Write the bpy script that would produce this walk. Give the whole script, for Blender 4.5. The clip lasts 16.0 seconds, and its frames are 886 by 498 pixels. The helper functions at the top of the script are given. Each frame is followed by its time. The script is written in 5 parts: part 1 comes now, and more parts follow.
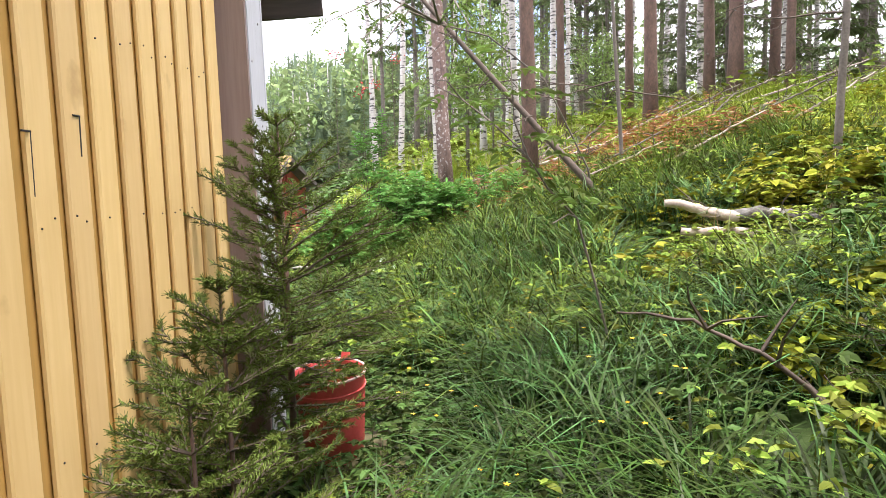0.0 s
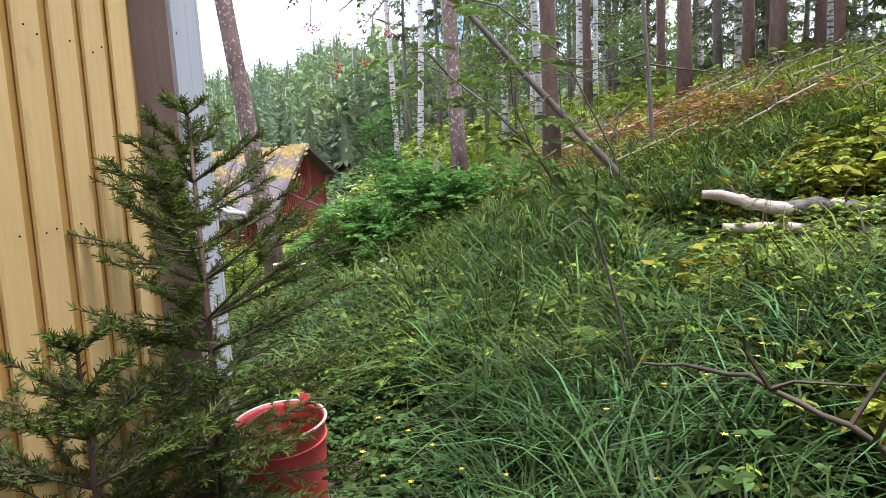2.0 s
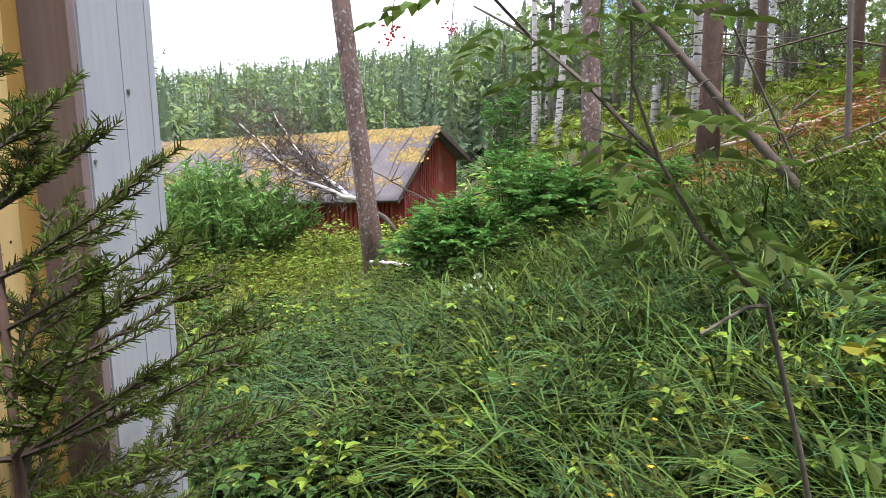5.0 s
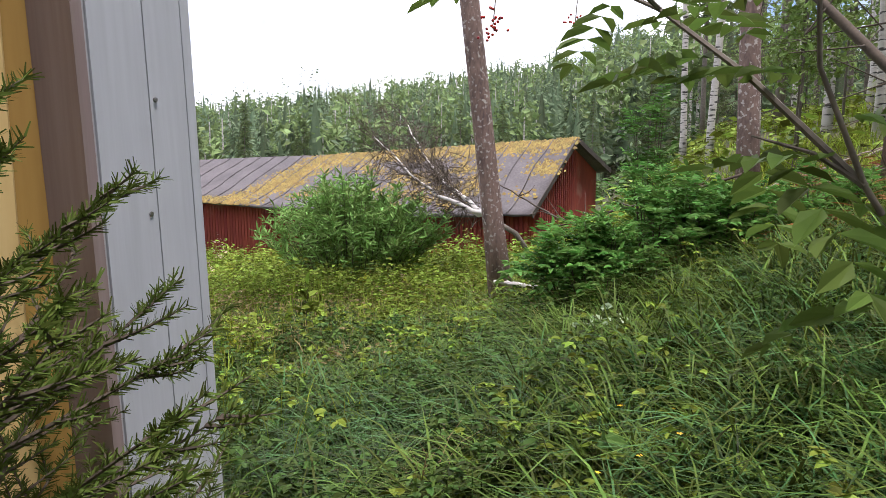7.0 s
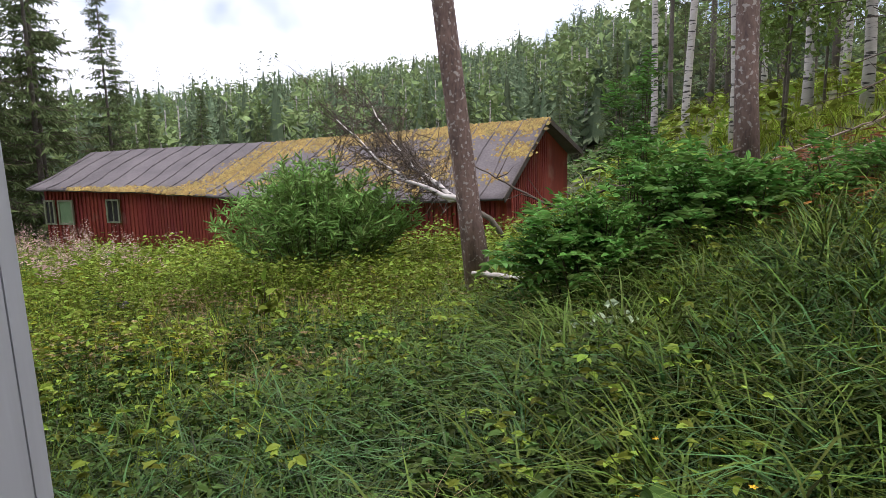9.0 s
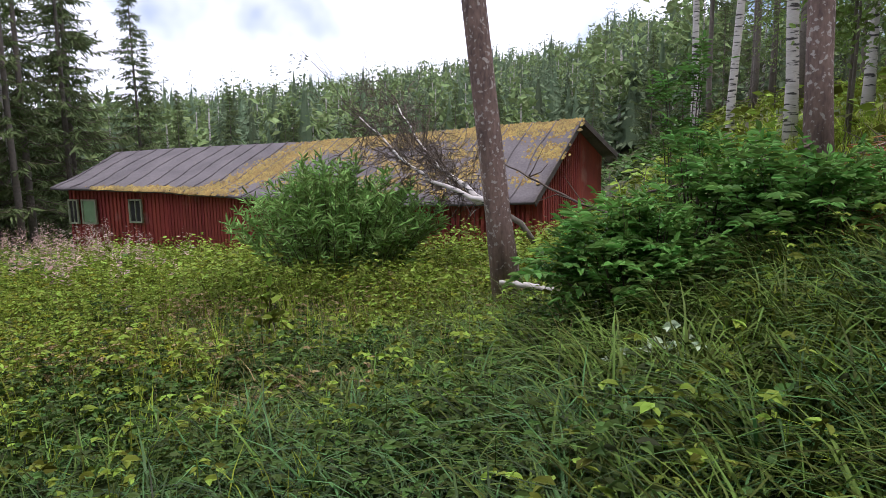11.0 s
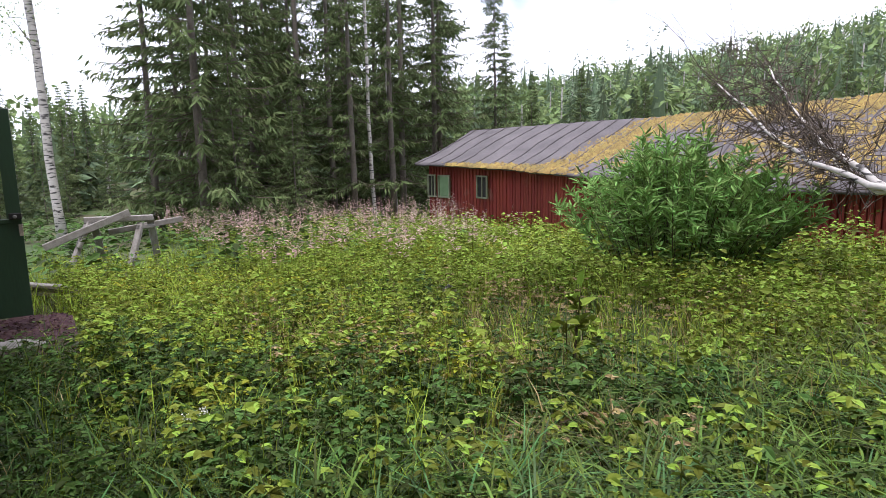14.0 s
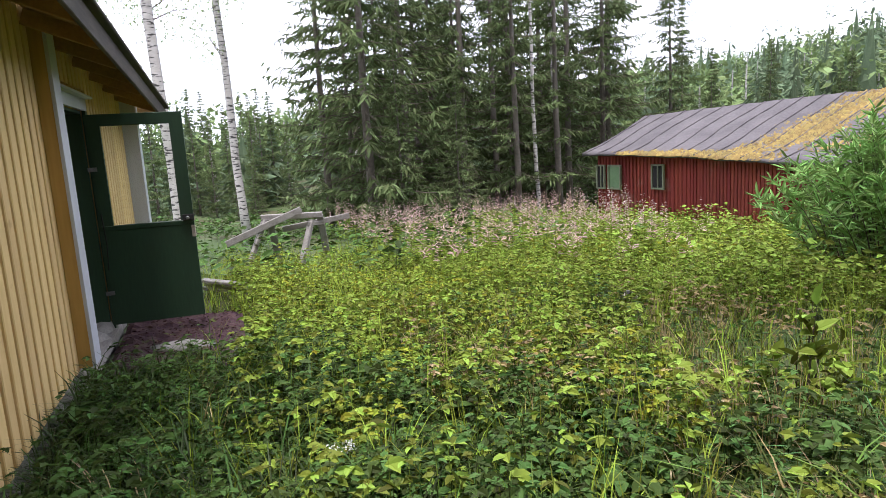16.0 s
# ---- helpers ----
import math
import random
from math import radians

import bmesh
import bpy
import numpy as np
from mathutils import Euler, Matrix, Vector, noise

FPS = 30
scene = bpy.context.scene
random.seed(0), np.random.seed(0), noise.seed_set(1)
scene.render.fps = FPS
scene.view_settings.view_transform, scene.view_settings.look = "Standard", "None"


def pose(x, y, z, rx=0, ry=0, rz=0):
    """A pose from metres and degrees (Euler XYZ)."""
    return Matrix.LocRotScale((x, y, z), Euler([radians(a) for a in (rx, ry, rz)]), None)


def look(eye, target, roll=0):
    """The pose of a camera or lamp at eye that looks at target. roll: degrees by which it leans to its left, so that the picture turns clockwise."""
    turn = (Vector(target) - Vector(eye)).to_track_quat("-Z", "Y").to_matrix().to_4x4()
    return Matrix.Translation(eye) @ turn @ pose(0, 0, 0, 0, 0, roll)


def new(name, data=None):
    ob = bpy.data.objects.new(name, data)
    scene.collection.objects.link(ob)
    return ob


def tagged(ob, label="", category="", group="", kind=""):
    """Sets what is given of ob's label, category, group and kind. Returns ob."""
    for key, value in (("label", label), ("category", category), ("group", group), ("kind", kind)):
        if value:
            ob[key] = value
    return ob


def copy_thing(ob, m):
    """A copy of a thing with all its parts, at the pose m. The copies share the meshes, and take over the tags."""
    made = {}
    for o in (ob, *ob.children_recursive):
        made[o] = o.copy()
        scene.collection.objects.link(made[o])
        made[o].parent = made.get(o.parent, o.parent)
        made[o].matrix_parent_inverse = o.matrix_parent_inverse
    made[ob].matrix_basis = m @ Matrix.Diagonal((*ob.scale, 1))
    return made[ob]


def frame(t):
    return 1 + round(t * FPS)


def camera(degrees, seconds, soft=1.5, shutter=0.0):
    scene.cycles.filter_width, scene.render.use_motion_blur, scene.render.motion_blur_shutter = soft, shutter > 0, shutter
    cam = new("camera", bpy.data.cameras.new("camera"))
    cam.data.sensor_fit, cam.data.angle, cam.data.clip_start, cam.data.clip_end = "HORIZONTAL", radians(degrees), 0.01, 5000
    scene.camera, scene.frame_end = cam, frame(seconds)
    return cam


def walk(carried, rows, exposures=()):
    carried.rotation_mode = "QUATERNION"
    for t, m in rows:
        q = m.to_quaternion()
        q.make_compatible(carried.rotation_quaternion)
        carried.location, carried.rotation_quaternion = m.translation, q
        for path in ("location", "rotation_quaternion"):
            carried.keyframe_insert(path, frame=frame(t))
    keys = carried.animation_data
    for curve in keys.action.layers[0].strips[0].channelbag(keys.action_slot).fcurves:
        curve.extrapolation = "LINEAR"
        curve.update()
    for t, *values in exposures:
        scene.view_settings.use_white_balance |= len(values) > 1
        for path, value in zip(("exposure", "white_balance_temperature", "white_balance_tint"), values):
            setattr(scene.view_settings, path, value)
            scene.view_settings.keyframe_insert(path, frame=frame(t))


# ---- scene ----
cam = camera(68.4, 16.0, soft=0.7)
METRES, EYE, TILT, LEAN, TURN = 5.6, 1.5, 0.0, 0.0, 0.7
ROWS = [
    (0.0, 0.0, 0.0, 0.0, -0.16, -5.9, 1.56),
    (0.5, 0.0255, 0.0268, 0.0042, 1.84, -4.76, -1.45),
    (1.0, 0.0352, 0.0573, 0.0077, 3.19, -7.02, 0.77),
    (1.5, 0.0356, 0.0947, 0.0061, 3.16, -7.2, 2.1),
    (2.0, 0.0366, 0.1219, 0.0089, 2.38, -7.22, 2.55),
    (2.5, 0.0434, 0.1548, 0.0104, 0.56, -8.24, 1.68),
    (3.0, 0.0575, 0.1964, 0.0152, 5.02, -7.51, 1.01),
    (3.5, 0.0629, 0.2268, 0.0211, 9.41, -8.27, 1.14),
    (6.0, 0.0668, 0.3816, 0.0285, 21.27, -7.48, 0.71),
    (6.5, 0.0676, 0.3961, 0.0321, 25.93, -6.9, 1.26),
    (7.0, 0.062, 0.4116, 0.0275, 27.16, -7.31, 0.25),
    (7.5, 0.0384, 0.44, 0.0226, 25.79, -6.47, 0.69),
    (8.0, 0.0162, 0.463, 0.0246, 22.86, -6.43, 1.7),
    (8.5, 0.0072, 0.4875, 0.0201, 22.18, -7.66, 1.83),
    (9.0, 0.0003, 0.5145, 0.0177, 24.13, -8.58, 1.31),
    (11.5, -0.0502, 0.6572, 0.0003, 28.52, -7.67, 0.62),
    (12.0, -0.0564, 0.6944, 0.002, 37.32, -8.9, 0.49),
    (12.5, -0.0651, 0.7156, 0.0034, 43.12, -9.81, 2.25),
    (13.0, -0.0862, 0.7483, -0.0022, 47.26, -9.4, 1.55),
    (13.5, -0.1091, 0.7692, -0.0012, 50.32, -8.49, 1.57),
    (14.0, -0.1356, 0.7829, -0.0058, 56.59, -9.4, 1.14),
    (14.5, -0.1703, 0.804, -0.0069, 62.05, -10.38, 1.74),
    (15.0, -0.1946, 0.8207, -0.0081, 64.82, -11.16, 1.66),
    (15.5, -0.2276, 0.831, -0.0109, 67.28, -11.08, 1.9),
    (16.0, -0.2527, 0.8332, -0.0116, 70.67, -9.51, 3.37),
]
walk(cam, [(t, pose(0, 0, EYE, TILT, LEAN, TURN) @ pose(METRES * x, METRES * y, METRES * z, 90 + pitch, roll, yaw)) for t, x, y, z, yaw, pitch, roll in ROWS],
     [(0.0, 1.6, 6350, 21), (0.5, 1.48, 6050, 20), (1.0, 1.15, 5950, 20), (1.5, 0.98, 5850, 20), (2.5, 1.1, 5800, 20), (3.5, 1.08, 5850, 20), (6.0, 0.72, 6100, 19), (7.0, 0.55, 6200, 19), (9.0, 0.12, 6200, 20), (12.5, 0.0, 5850, 22), (14.0, 0.42, 6000, 19), (16.0, 0.68, 6000, 19)])
SKY, SUN, DOOR_TURN = 1.55, 3.8, 88

# ---- world and light ----
world = bpy.data.worlds.new("overcast_sky")
scene.world = world
world.use_nodes = True
wn, wl = world.node_tree.nodes, world.node_tree.links
wn.clear()
sky = wn.new("ShaderNodeTexSky")
sky.sky_type, sky.sun_disc = "NISHITA", False
sky.sun_elevation, sky.sun_rotation = radians(77), radians(108)
sky_gain = wn.new("ShaderNodeVectorMath")
sky_gain.operation = "SCALE"
sky_gain.inputs["Scale"].default_value = 0.12
wl.new(sky.outputs[0], sky_gain.inputs[0])
wco = wn.new("ShaderNodeTexCoord")
cloud = wn.new("ShaderNodeTexNoise")
cloud.inputs["Scale"].default_value, cloud.inputs["Detail"].default_value = 2.2, 5.0
wl.new(wco.outputs["Generated"], cloud.inputs["Vector"])
ramp = wn.new("ShaderNodeValToRGB")
ramp.color_ramp.elements[0].position, ramp.color_ramp.elements[1].position = 0.37, 0.50
wl.new(cloud.outputs[0], ramp.inputs[0])
wmix = wn.new("ShaderNodeMix")
wmix.data_type = "RGBA"
wmix.inputs["B"].default_value = (SKY * 0.97, SKY * 0.99, SKY * 1.04, 1)
wl.new(ramp.outputs[0], wmix.inputs["Factor"])
wl.new(sky_gain.outputs[0], wmix.inputs["A"])
wbg = wn.new("ShaderNodeBackground")
wl.new(wmix.outputs["Result"], wbg.inputs[0])
wout = wn.new("ShaderNodeOutputWorld")
wl.new(wbg.outputs[0], wout.inputs[0])

sun = new("sun", bpy.data.lights.new("sun", "SUN"))
sun.data.energy, sun.data.angle, sun.data.color = SUN, radians(16), (1.0, 0.94, 0.84)
sun.matrix_world = look((0, 0, 30), (-6, 2, 2))

# ---- materials ----


def material(name, base, other=None, rough=0.7, scale=6.0, fine=60.0, bump=0.2, stretch=(1, 1, 1), spread=0.0, translucent=0.0, metal=0.0,
             spots=None, spot_scale=3.0, spot_from=0.55, spot_to=0.7, each=0.0, spot_mapped=False):
    """Two colours mixed by coarse and fine noise; spots: a third colour in patches; spread and each: variation per island and per object."""
    mat = bpy.data.materials.new(name)
    mat.use_nodes = True
    n, l = mat.node_tree.nodes, mat.node_tree.links
    bsdf = n["Principled BSDF"]
    out = n["Material Output"]
    co = n.new("ShaderNodeTexCoord")
    mp = n.new("ShaderNodeMapping")
    mp.inputs["Scale"].default_value = stretch
    l.new(co.outputs["Object"], mp.inputs["Vector"])
    a = n.new("ShaderNodeTexNoise")
    a.inputs["Scale"].default_value, a.inputs["Detail"].default_value = scale, 4
    b = n.new("ShaderNodeTexNoise")
    b.inputs["Scale"].default_value, b.inputs["Detail"].default_value = fine, 3
    l.new(mp.outputs[0], a.inputs["Vector"])
    l.new(mp.outputs[0], b.inputs["Vector"])
    mx = n.new("ShaderNodeMix")
    mx.data_type = "FLOAT"
    mx.inputs["Factor"].default_value = 0.45
    l.new(a.outputs[0], mx.inputs["A"])
    l.new(b.outputs[0], mx.inputs["B"])
    rp = n.new("ShaderNodeValToRGB")
    rp.color_ramp.elements[0].position, rp.color_ramp.elements[1].position = 0.36, 0.64
    rp.color_ramp.elements[0].color = (*base, 1)
    rp.color_ramp.elements[1].color = (*(other or [c * 0.6 for c in base]), 1)
    l.new(mx.outputs["Result"], rp.inputs[0])
    colour = rp.outputs[0]
    if spots:
        s = n.new("ShaderNodeTexNoise")
        s.inputs["Scale"].default_value, s.inputs["Detail"].default_value = spot_scale, 6
        l.new(mp.outputs[0] if spot_mapped else co.outputs["Object"], s.inputs["Vector"])
        sr = n.new("ShaderNodeMapRange")
        sr.inputs["From Min"].default_value, sr.inputs["From Max"].default_value = spot_from, spot_to
        l.new(s.outputs[0], sr.inputs["Value"])
        sm = n.new("ShaderNodeMix")
        sm.data_type = "RGBA"
        sm.inputs["B"].default_value = (*spots, 1)
        l.new(sr.outputs[0], sm.inputs["Factor"])
        l.new(colour, sm.inputs["A"])
        colour = sm.outputs["Result"]
    if spread or each:
        hs = n.new("ShaderNodeHueSaturation")
        src = n.new("ShaderNodeNewGeometry").outputs["Random Per Island"] if spread else n.new("ShaderNodeObjectInfo").outputs["Random"]
        amount = spread or each
        for key, mid, part_of in (("Hue", 0.5, 0.04), ("Value", 1.0, 1.0)):
            mr = n.new("ShaderNodeMapRange")
            mr.inputs["To Min"].default_value, mr.inputs["To Max"].default_value = mid - amount * part_of, mid + amount * part_of
            l.new(src, mr.inputs["Value"])
            l.new(mr.outputs[0], hs.inputs[key])
        l.new(colour, hs.inputs["Color"])
        colour = hs.outputs[0]
    l.new(colour, bsdf.inputs["Base Color"])
    bsdf.inputs["Roughness"].default_value, bsdf.inputs["Metallic"].default_value = rough, metal
    if bump:
        bp = n.new("ShaderNodeBump")
        bp.inputs["Strength"].default_value, bp.inputs["Distance"].default_value = bump, 0.01
        l.new(mx.outputs["Result"], bp.inputs["Height"])
        l.new(bp.outputs[0], bsdf.inputs["Normal"])
    if translucent:
        tr = n.new("ShaderNodeBsdfTranslucent")
        l.new(colour, tr.inputs[0])
        ms = n.new("ShaderNodeMixShader")
        ms.inputs[0].default_value = translucent
        l.new(bsdf.outputs[0], ms.inputs[1])
        l.new(tr.outputs[0], ms.inputs[2])
        l.new(ms.outputs[0], out.inputs[0])
    return mat


def leafy(name, base, other, spread=0.35, rough=0.45, gloss=0.4, through_light=0.2):
    mat = material(name, base, other, rough=rough, scale=1.3, fine=9, bump=0, spread=spread, translucent=through_light)
    mat.node_tree.nodes["Principled BSDF"].inputs["Specular IOR Level"].default_value = gloss
    return mat


YELLOW = material("yellow_painted_board", (0.70, 0.51, 0.23), (0.62, 0.43, 0.175), rough=0.6, scale=3, fine=40, stretch=(1, 1, 0.08), bump=0.15, spots=(0.42, 0.27, 0.10), spot_scale=5, spot_from=0.66, spot_to=0.8, each=0.07)
OCHRE = material("yellow_under_board", (0.47, 0.29, 0.075), (0.38, 0.22, 0.055), rough=0.65, scale=3, fine=40, stretch=(1, 1, 0.08), bump=0.15)
WHITE = material("white_painted_board", (0.52, 0.54, 0.585), (0.44, 0.46, 0.50), rough=0.55, scale=4, fine=50, stretch=(1, 1, 0.06), bump=0.15, spots=(0.40, 0.38, 0.36), spot_scale=7, spot_from=0.68, spot_to=0.8)
# Bare brownish side board; the shade on that side is also in its colour.
BROWNISH = material("weathered_lilac_board_with_shade", (0.30, 0.235, 0.225), (0.22, 0.165, 0.155), rough=0.75, scale=4, fine=50, stretch=(1, 1, 0.06), bump=0.3)
GREYWOOD = material("weathered_grey_wood", (0.30, 0.28, 0.26), (0.17, 0.155, 0.14), rough=0.85, scale=6, fine=60, stretch=(0.2, 1, 1), bump=0.5)
DARKWOOD = material("dark_eave_wood", (0.085, 0.07, 0.06), (0.045, 0.038, 0.034), rough=0.8, scale=5, fine=40, stretch=(0.15, 1, 1), bump=0.4)
SOFFIT = material("yellow_brown_soffit", (0.38, 0.23, 0.07), (0.26, 0.15, 0.05), rough=0.7, scale=5, fine=40, stretch=(0.15, 1, 1))
GREEN = material("dark_green_door_paint", (0.022, 0.058, 0.026), (0.016, 0.042, 0.02), rough=0.5, scale=4, fine=60, stretch=(1, 1, 0.15), bump=0.2)
PALEGREEN = material("faded_green_paint", (0.17, 0.27, 0.14), (0.12, 0.2, 0.1), rough=0.7, scale=5, fine=50)
FRAMEGREEN = material("pale_green_frame_paint", (0.24, 0.26, 0.17), (0.16, 0.18, 0.11), rough=0.7, scale=5, fine=50)
BARNRED = material("faded_red_barn_board", (0.27, 0.040, 0.026), (0.17, 0.026, 0.02), rough=0.85, scale=3, fine=30, stretch=(1, 1, 0.1), bump=0.4, spots=(0.30, 0.16, 0.12), spot_scale=1.4, spot_from=0.6, spot_to=0.8, each=0.15)
FELT = material("grey_roofing_felt", (0.125, 0.112, 0.117), (0.07, 0.063, 0.067), rough=0.9, scale=1.5, fine=18, bump=0.5)
MOSS = material("yellow_roof_moss", (0.245, 0.165, 0.045), (0.125, 0.098, 0.034), rough=1.0, scale=3, fine=30, bump=1.0, spread=0.35)
STONE = material("grey_foundation_stone", (0.30, 0.28, 0.26), (0.18, 0.17, 0.155), rough=0.9, scale=6, fine=40, bump=0.6)
SLAB = material("mossy_purple_brown_slab", (0.045, 0.022, 0.034), (0.09, 0.06, 0.055), rough=0.95, scale=9, fine=60, bump=0.9, spots=(0.09, 0.11, 0.03), spot_scale=6, spot_from=0.62, spot_to=0.7)
SLAB.node_tree.nodes["Principled BSDF"].inputs["Specular IOR Level"].default_value = 0.05
REDPLASTIC = material("red_plastic", (0.72, 0.11, 0.10), (0.60, 0.075, 0.07), rough=0.45, scale=6, fine=50, bump=0.05)
RIMWHITE = material("scuffed_pale_rim", (0.75, 0.60, 0.56), (0.6, 0.35, 0.32), rough=0.5, scale=20, fine=90)
STEEL = material("dull_steel", (0.35, 0.35, 0.36), (0.22, 0.21, 0.2), rough=0.45, metal=0.9, scale=20, fine=90)
# Black fittings, nails and splits; also stands in for indoor darkness.
BLACK = material("black_and_indoor_darkness", (0.012, 0.012, 0.012), (0.02, 0.018, 0.016), rough=0.9)
SOIL = material("dark_soil_with_litter", (0.045, 0.042, 0.018), (0.085, 0.075, 0.03), rough=1.0, scale=1.2, fine=25, bump=1.0, spots=(0.05, 0.085, 0.02), spot_scale=0.35, spot_from=0.42, spot_to=0.6)
PINEBARK = material("pink_grey_pine_bark", (0.29, 0.195, 0.165), (0.13, 0.09, 0.082), rough=0.95, scale=9, fine=45, stretch=(1, 1, 0.35), bump=1.0, spots=(0.47, 0.42, 0.39), spot_scale=24, spot_from=0.57, spot_to=0.63)
SPRUCEBARK = material("brown_spruce_bark", (0.165, 0.10, 0.074), (0.08, 0.054, 0.042), rough=0.95, scale=10, fine=50, stretch=(1, 1, 0.5), bump=0.9)
GREYBARK = material("grey_thin_bark", (0.17, 0.145, 0.12), (0.10, 0.085, 0.07), rough=0.9, scale=10, fine=50, bump=0.6)
BIRCHBARK = material("white_birch_bark", (0.56, 0.53, 0.50), (0.42, 0.39, 0.36), rough=0.7, scale=4, fine=30, stretch=(0.5, 0.5, 2.5), bump=0.3, spots=(0.045, 0.04, 0.037), spot_scale=9, spot_from=0.54, spot_to=0.60, spot_mapped=True)
DEADWOOD = material("bare_peeled_wood", (0.46, 0.39, 0.32), (0.30, 0.24, 0.19), rough=0.8, scale=8, fine=60, bump=0.5)
LICHENLOG = material("lichen_covered_bark", (0.06, 0.05, 0.042), (0.17, 0.165, 0.145), rough=1.0, scale=14, fine=60, bump=1.2)
TWIG = material("dark_twig", (0.10, 0.075, 0.055), (0.055, 0.042, 0.032), rough=0.9)
SPRUCE = leafy("spruce_needles", (0.088, 0.125, 0.05), (0.125, 0.158, 0.062), 0.35, 0.65, 0.08)
YSPRUCE = leafy("young_spruce_needles", (0.075, 0.11, 0.022), (0.108, 0.146, 0.03), 0.5, 0.6, 0.05)
PINENEEDLE = leafy("pine_needles", (0.045, 0.085, 0.035), (0.065, 0.105, 0.045), 0.3)
BIRCHLEAF = leafy("birch_leaves", (0.15, 0.235, 0.055), (0.2, 0.28, 0.065), 0.4)
# Far foliage: distance haze is mixed into these two colours, paler and bluer.
FARLEAF = leafy("distant_spruce_foliage_with_haze", (0.105, 0.15, 0.088), (0.145, 0.19, 0.108), 0.35, 0.7, 0.03)
FARBIRCH = leafy("distant_birch_foliage_with_haze", (0.15, 0.215, 0.085), (0.19, 0.25, 0.10), 0.35, 0.7, 0.05)
GRASS = leafy("long_green_grass", (0.068, 0.11, 0.02), (0.11, 0.15, 0.03), 0.8, 0.5, 0.08)
# Darker copy of the long grass: shade near path and wall sits in its colour.
SHADEDGRASS = leafy("grass_with_painted_shade", (0.028, 0.058, 0.011), (0.048, 0.082, 0.015), 0.75, 0.45, 0.12)
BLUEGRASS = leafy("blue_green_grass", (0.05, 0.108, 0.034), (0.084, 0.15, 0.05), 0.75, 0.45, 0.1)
SUNGRASS = leafy("light_green_grass", (0.2, 0.27, 0.028), (0.26, 0.31, 0.042), 0.6, 0.5, 0.06)
DRYGRASS = leafy("dry_straw_grass", (0.33, 0.25, 0.11), (0.24, 0.17, 0.075), 0.35)
HERB = leafy("raspberry_leaves", (0.155, 0.214, 0.03), (0.21, 0.262, 0.04), 0.7, 0.5, 0.08)
YHERB = leafy("yellowing_leaves", (0.277, 0.256, 0.022), (0.200, 0.243, 0.028), 0.55, 0.5, 0.08)
# Deep green weeds; also carries the shade put into the nearest weeds.
DEEPHERB = leafy("deep_green_and_shaded_herb_leaves", (0.050, 0.092, 0.022), (0.076, 0.12, 0.03), 0.7, 0.5, 0.08)
ROWAN = leafy("rowan_leaves", (0.095, 0.215, 0.048), (0.14, 0.27, 0.058), 0.5, 0.5, 0.12, 0.36)
WILLOW = leafy("willow_leaves", (0.165, 0.29, 0.072), (0.215, 0.34, 0.10), 0.5, 0.5, 0.12)
# Olive rowan leaves, a darker copy with overhead shade put into the colour.
SHADEDROWAN = leafy("olive_rowan_leaves_with_shade", (0.075, 0.125, 0.024), (0.11, 0.165, 0.034), 0.45, 0.5, 0.12, 0.36)
PALELEAF = leafy("pale_leaf_undersides", (0.36, 0.46, 0.30), (0.44, 0.53, 0.38), 0.3, 0.6, 0.06)
BRACKEN = leafy("brown_withered_fern", (0.34, 0.13, 0.045), (0.24, 0.10, 0.04), 0.4)
PINK = leafy("faded_pink_flower_fluff", (0.5, 0.3, 0.29), (0.55, 0.42, 0.38), 0.4)
YFLOWER = material("yellow_petals", (0.75, 0.50, 0.01), (0.68, 0.40, 0.01), rough=0.6, spread=0.2)
WFLOWER = material("white_petals", (0.78, 0.78, 0.74), (0.7, 0.7, 0.66), rough=0.6)
BERRY = material("red_rowan_berries", (0.50, 0.018, 0.015), (0.38, 0.012, 0.012), rough=0.3, spread=0.2)
LITTER = leafy("dry_purple_brown_litter", (0.045, 0.02, 0.03), (0.085, 0.05, 0.04), 0.6, 0.9, 0.03)
GLASS = bpy.data.materials.new("window_glass")
GLASS.use_nodes = True
gb = GLASS.node_tree.nodes["Principled BSDF"]
gb.inputs["Base Color"].default_value = (0.93, 0.96, 0.94, 1)
gb.inputs["Transmission Weight"].default_value, gb.inputs["Roughness"].default_value, gb.inputs["IOR"].default_value = 1.0, 0.02, 1.05

# ---- mesh helpers ----


class Geo:
    """Gathers vertices and faces of any size for one mesh."""

    def __init__(self):
        self.v, self.f, self.count = [], [], 0

    def add(self, verts, faces):
        verts = np.asarray(verts, dtype=np.float32).reshape(-1, 3)
        for group in (faces if isinstance(faces, list) and not isinstance(faces[0], tuple) else [faces]):
            self.f.append(np.asarray(group, dtype=np.int32) + self.count)
        self.v.append(verts)
        self.count += len(verts)
        return self

    def mesh(self, name, mat, smooth=True):
        me = bpy.data.meshes.new(name)
        v = np.concatenate(self.v)
        loops = np.concatenate([f.ravel() for f in self.f])
        totals = np.concatenate([np.full(len(f), f.shape[1], dtype=np.int32) for f in self.f])
        me.vertices.add(len(v))
        me.vertices.foreach_set("co", v.ravel())
        me.loops.add(len(loops))
        me.loops.foreach_set("vertex_index", loops)
        me.polygons.add(len(totals))
        me.polygons.foreach_set("loop_start", np.concatenate([[0], np.cumsum(totals)[:-1]]).astype(np.int32))
        me.polygons.foreach_set("loop_total", totals)
        me.polygons.foreach_set("use_smooth", np.full(len(totals), smooth))
        me.update(calc_edges=True)
        me.materials.append(mat)
        return me


def thing(name, label, category, group="", kind="", at=None):
    return placed(tagged(new(name), label, category, group, kind), at)


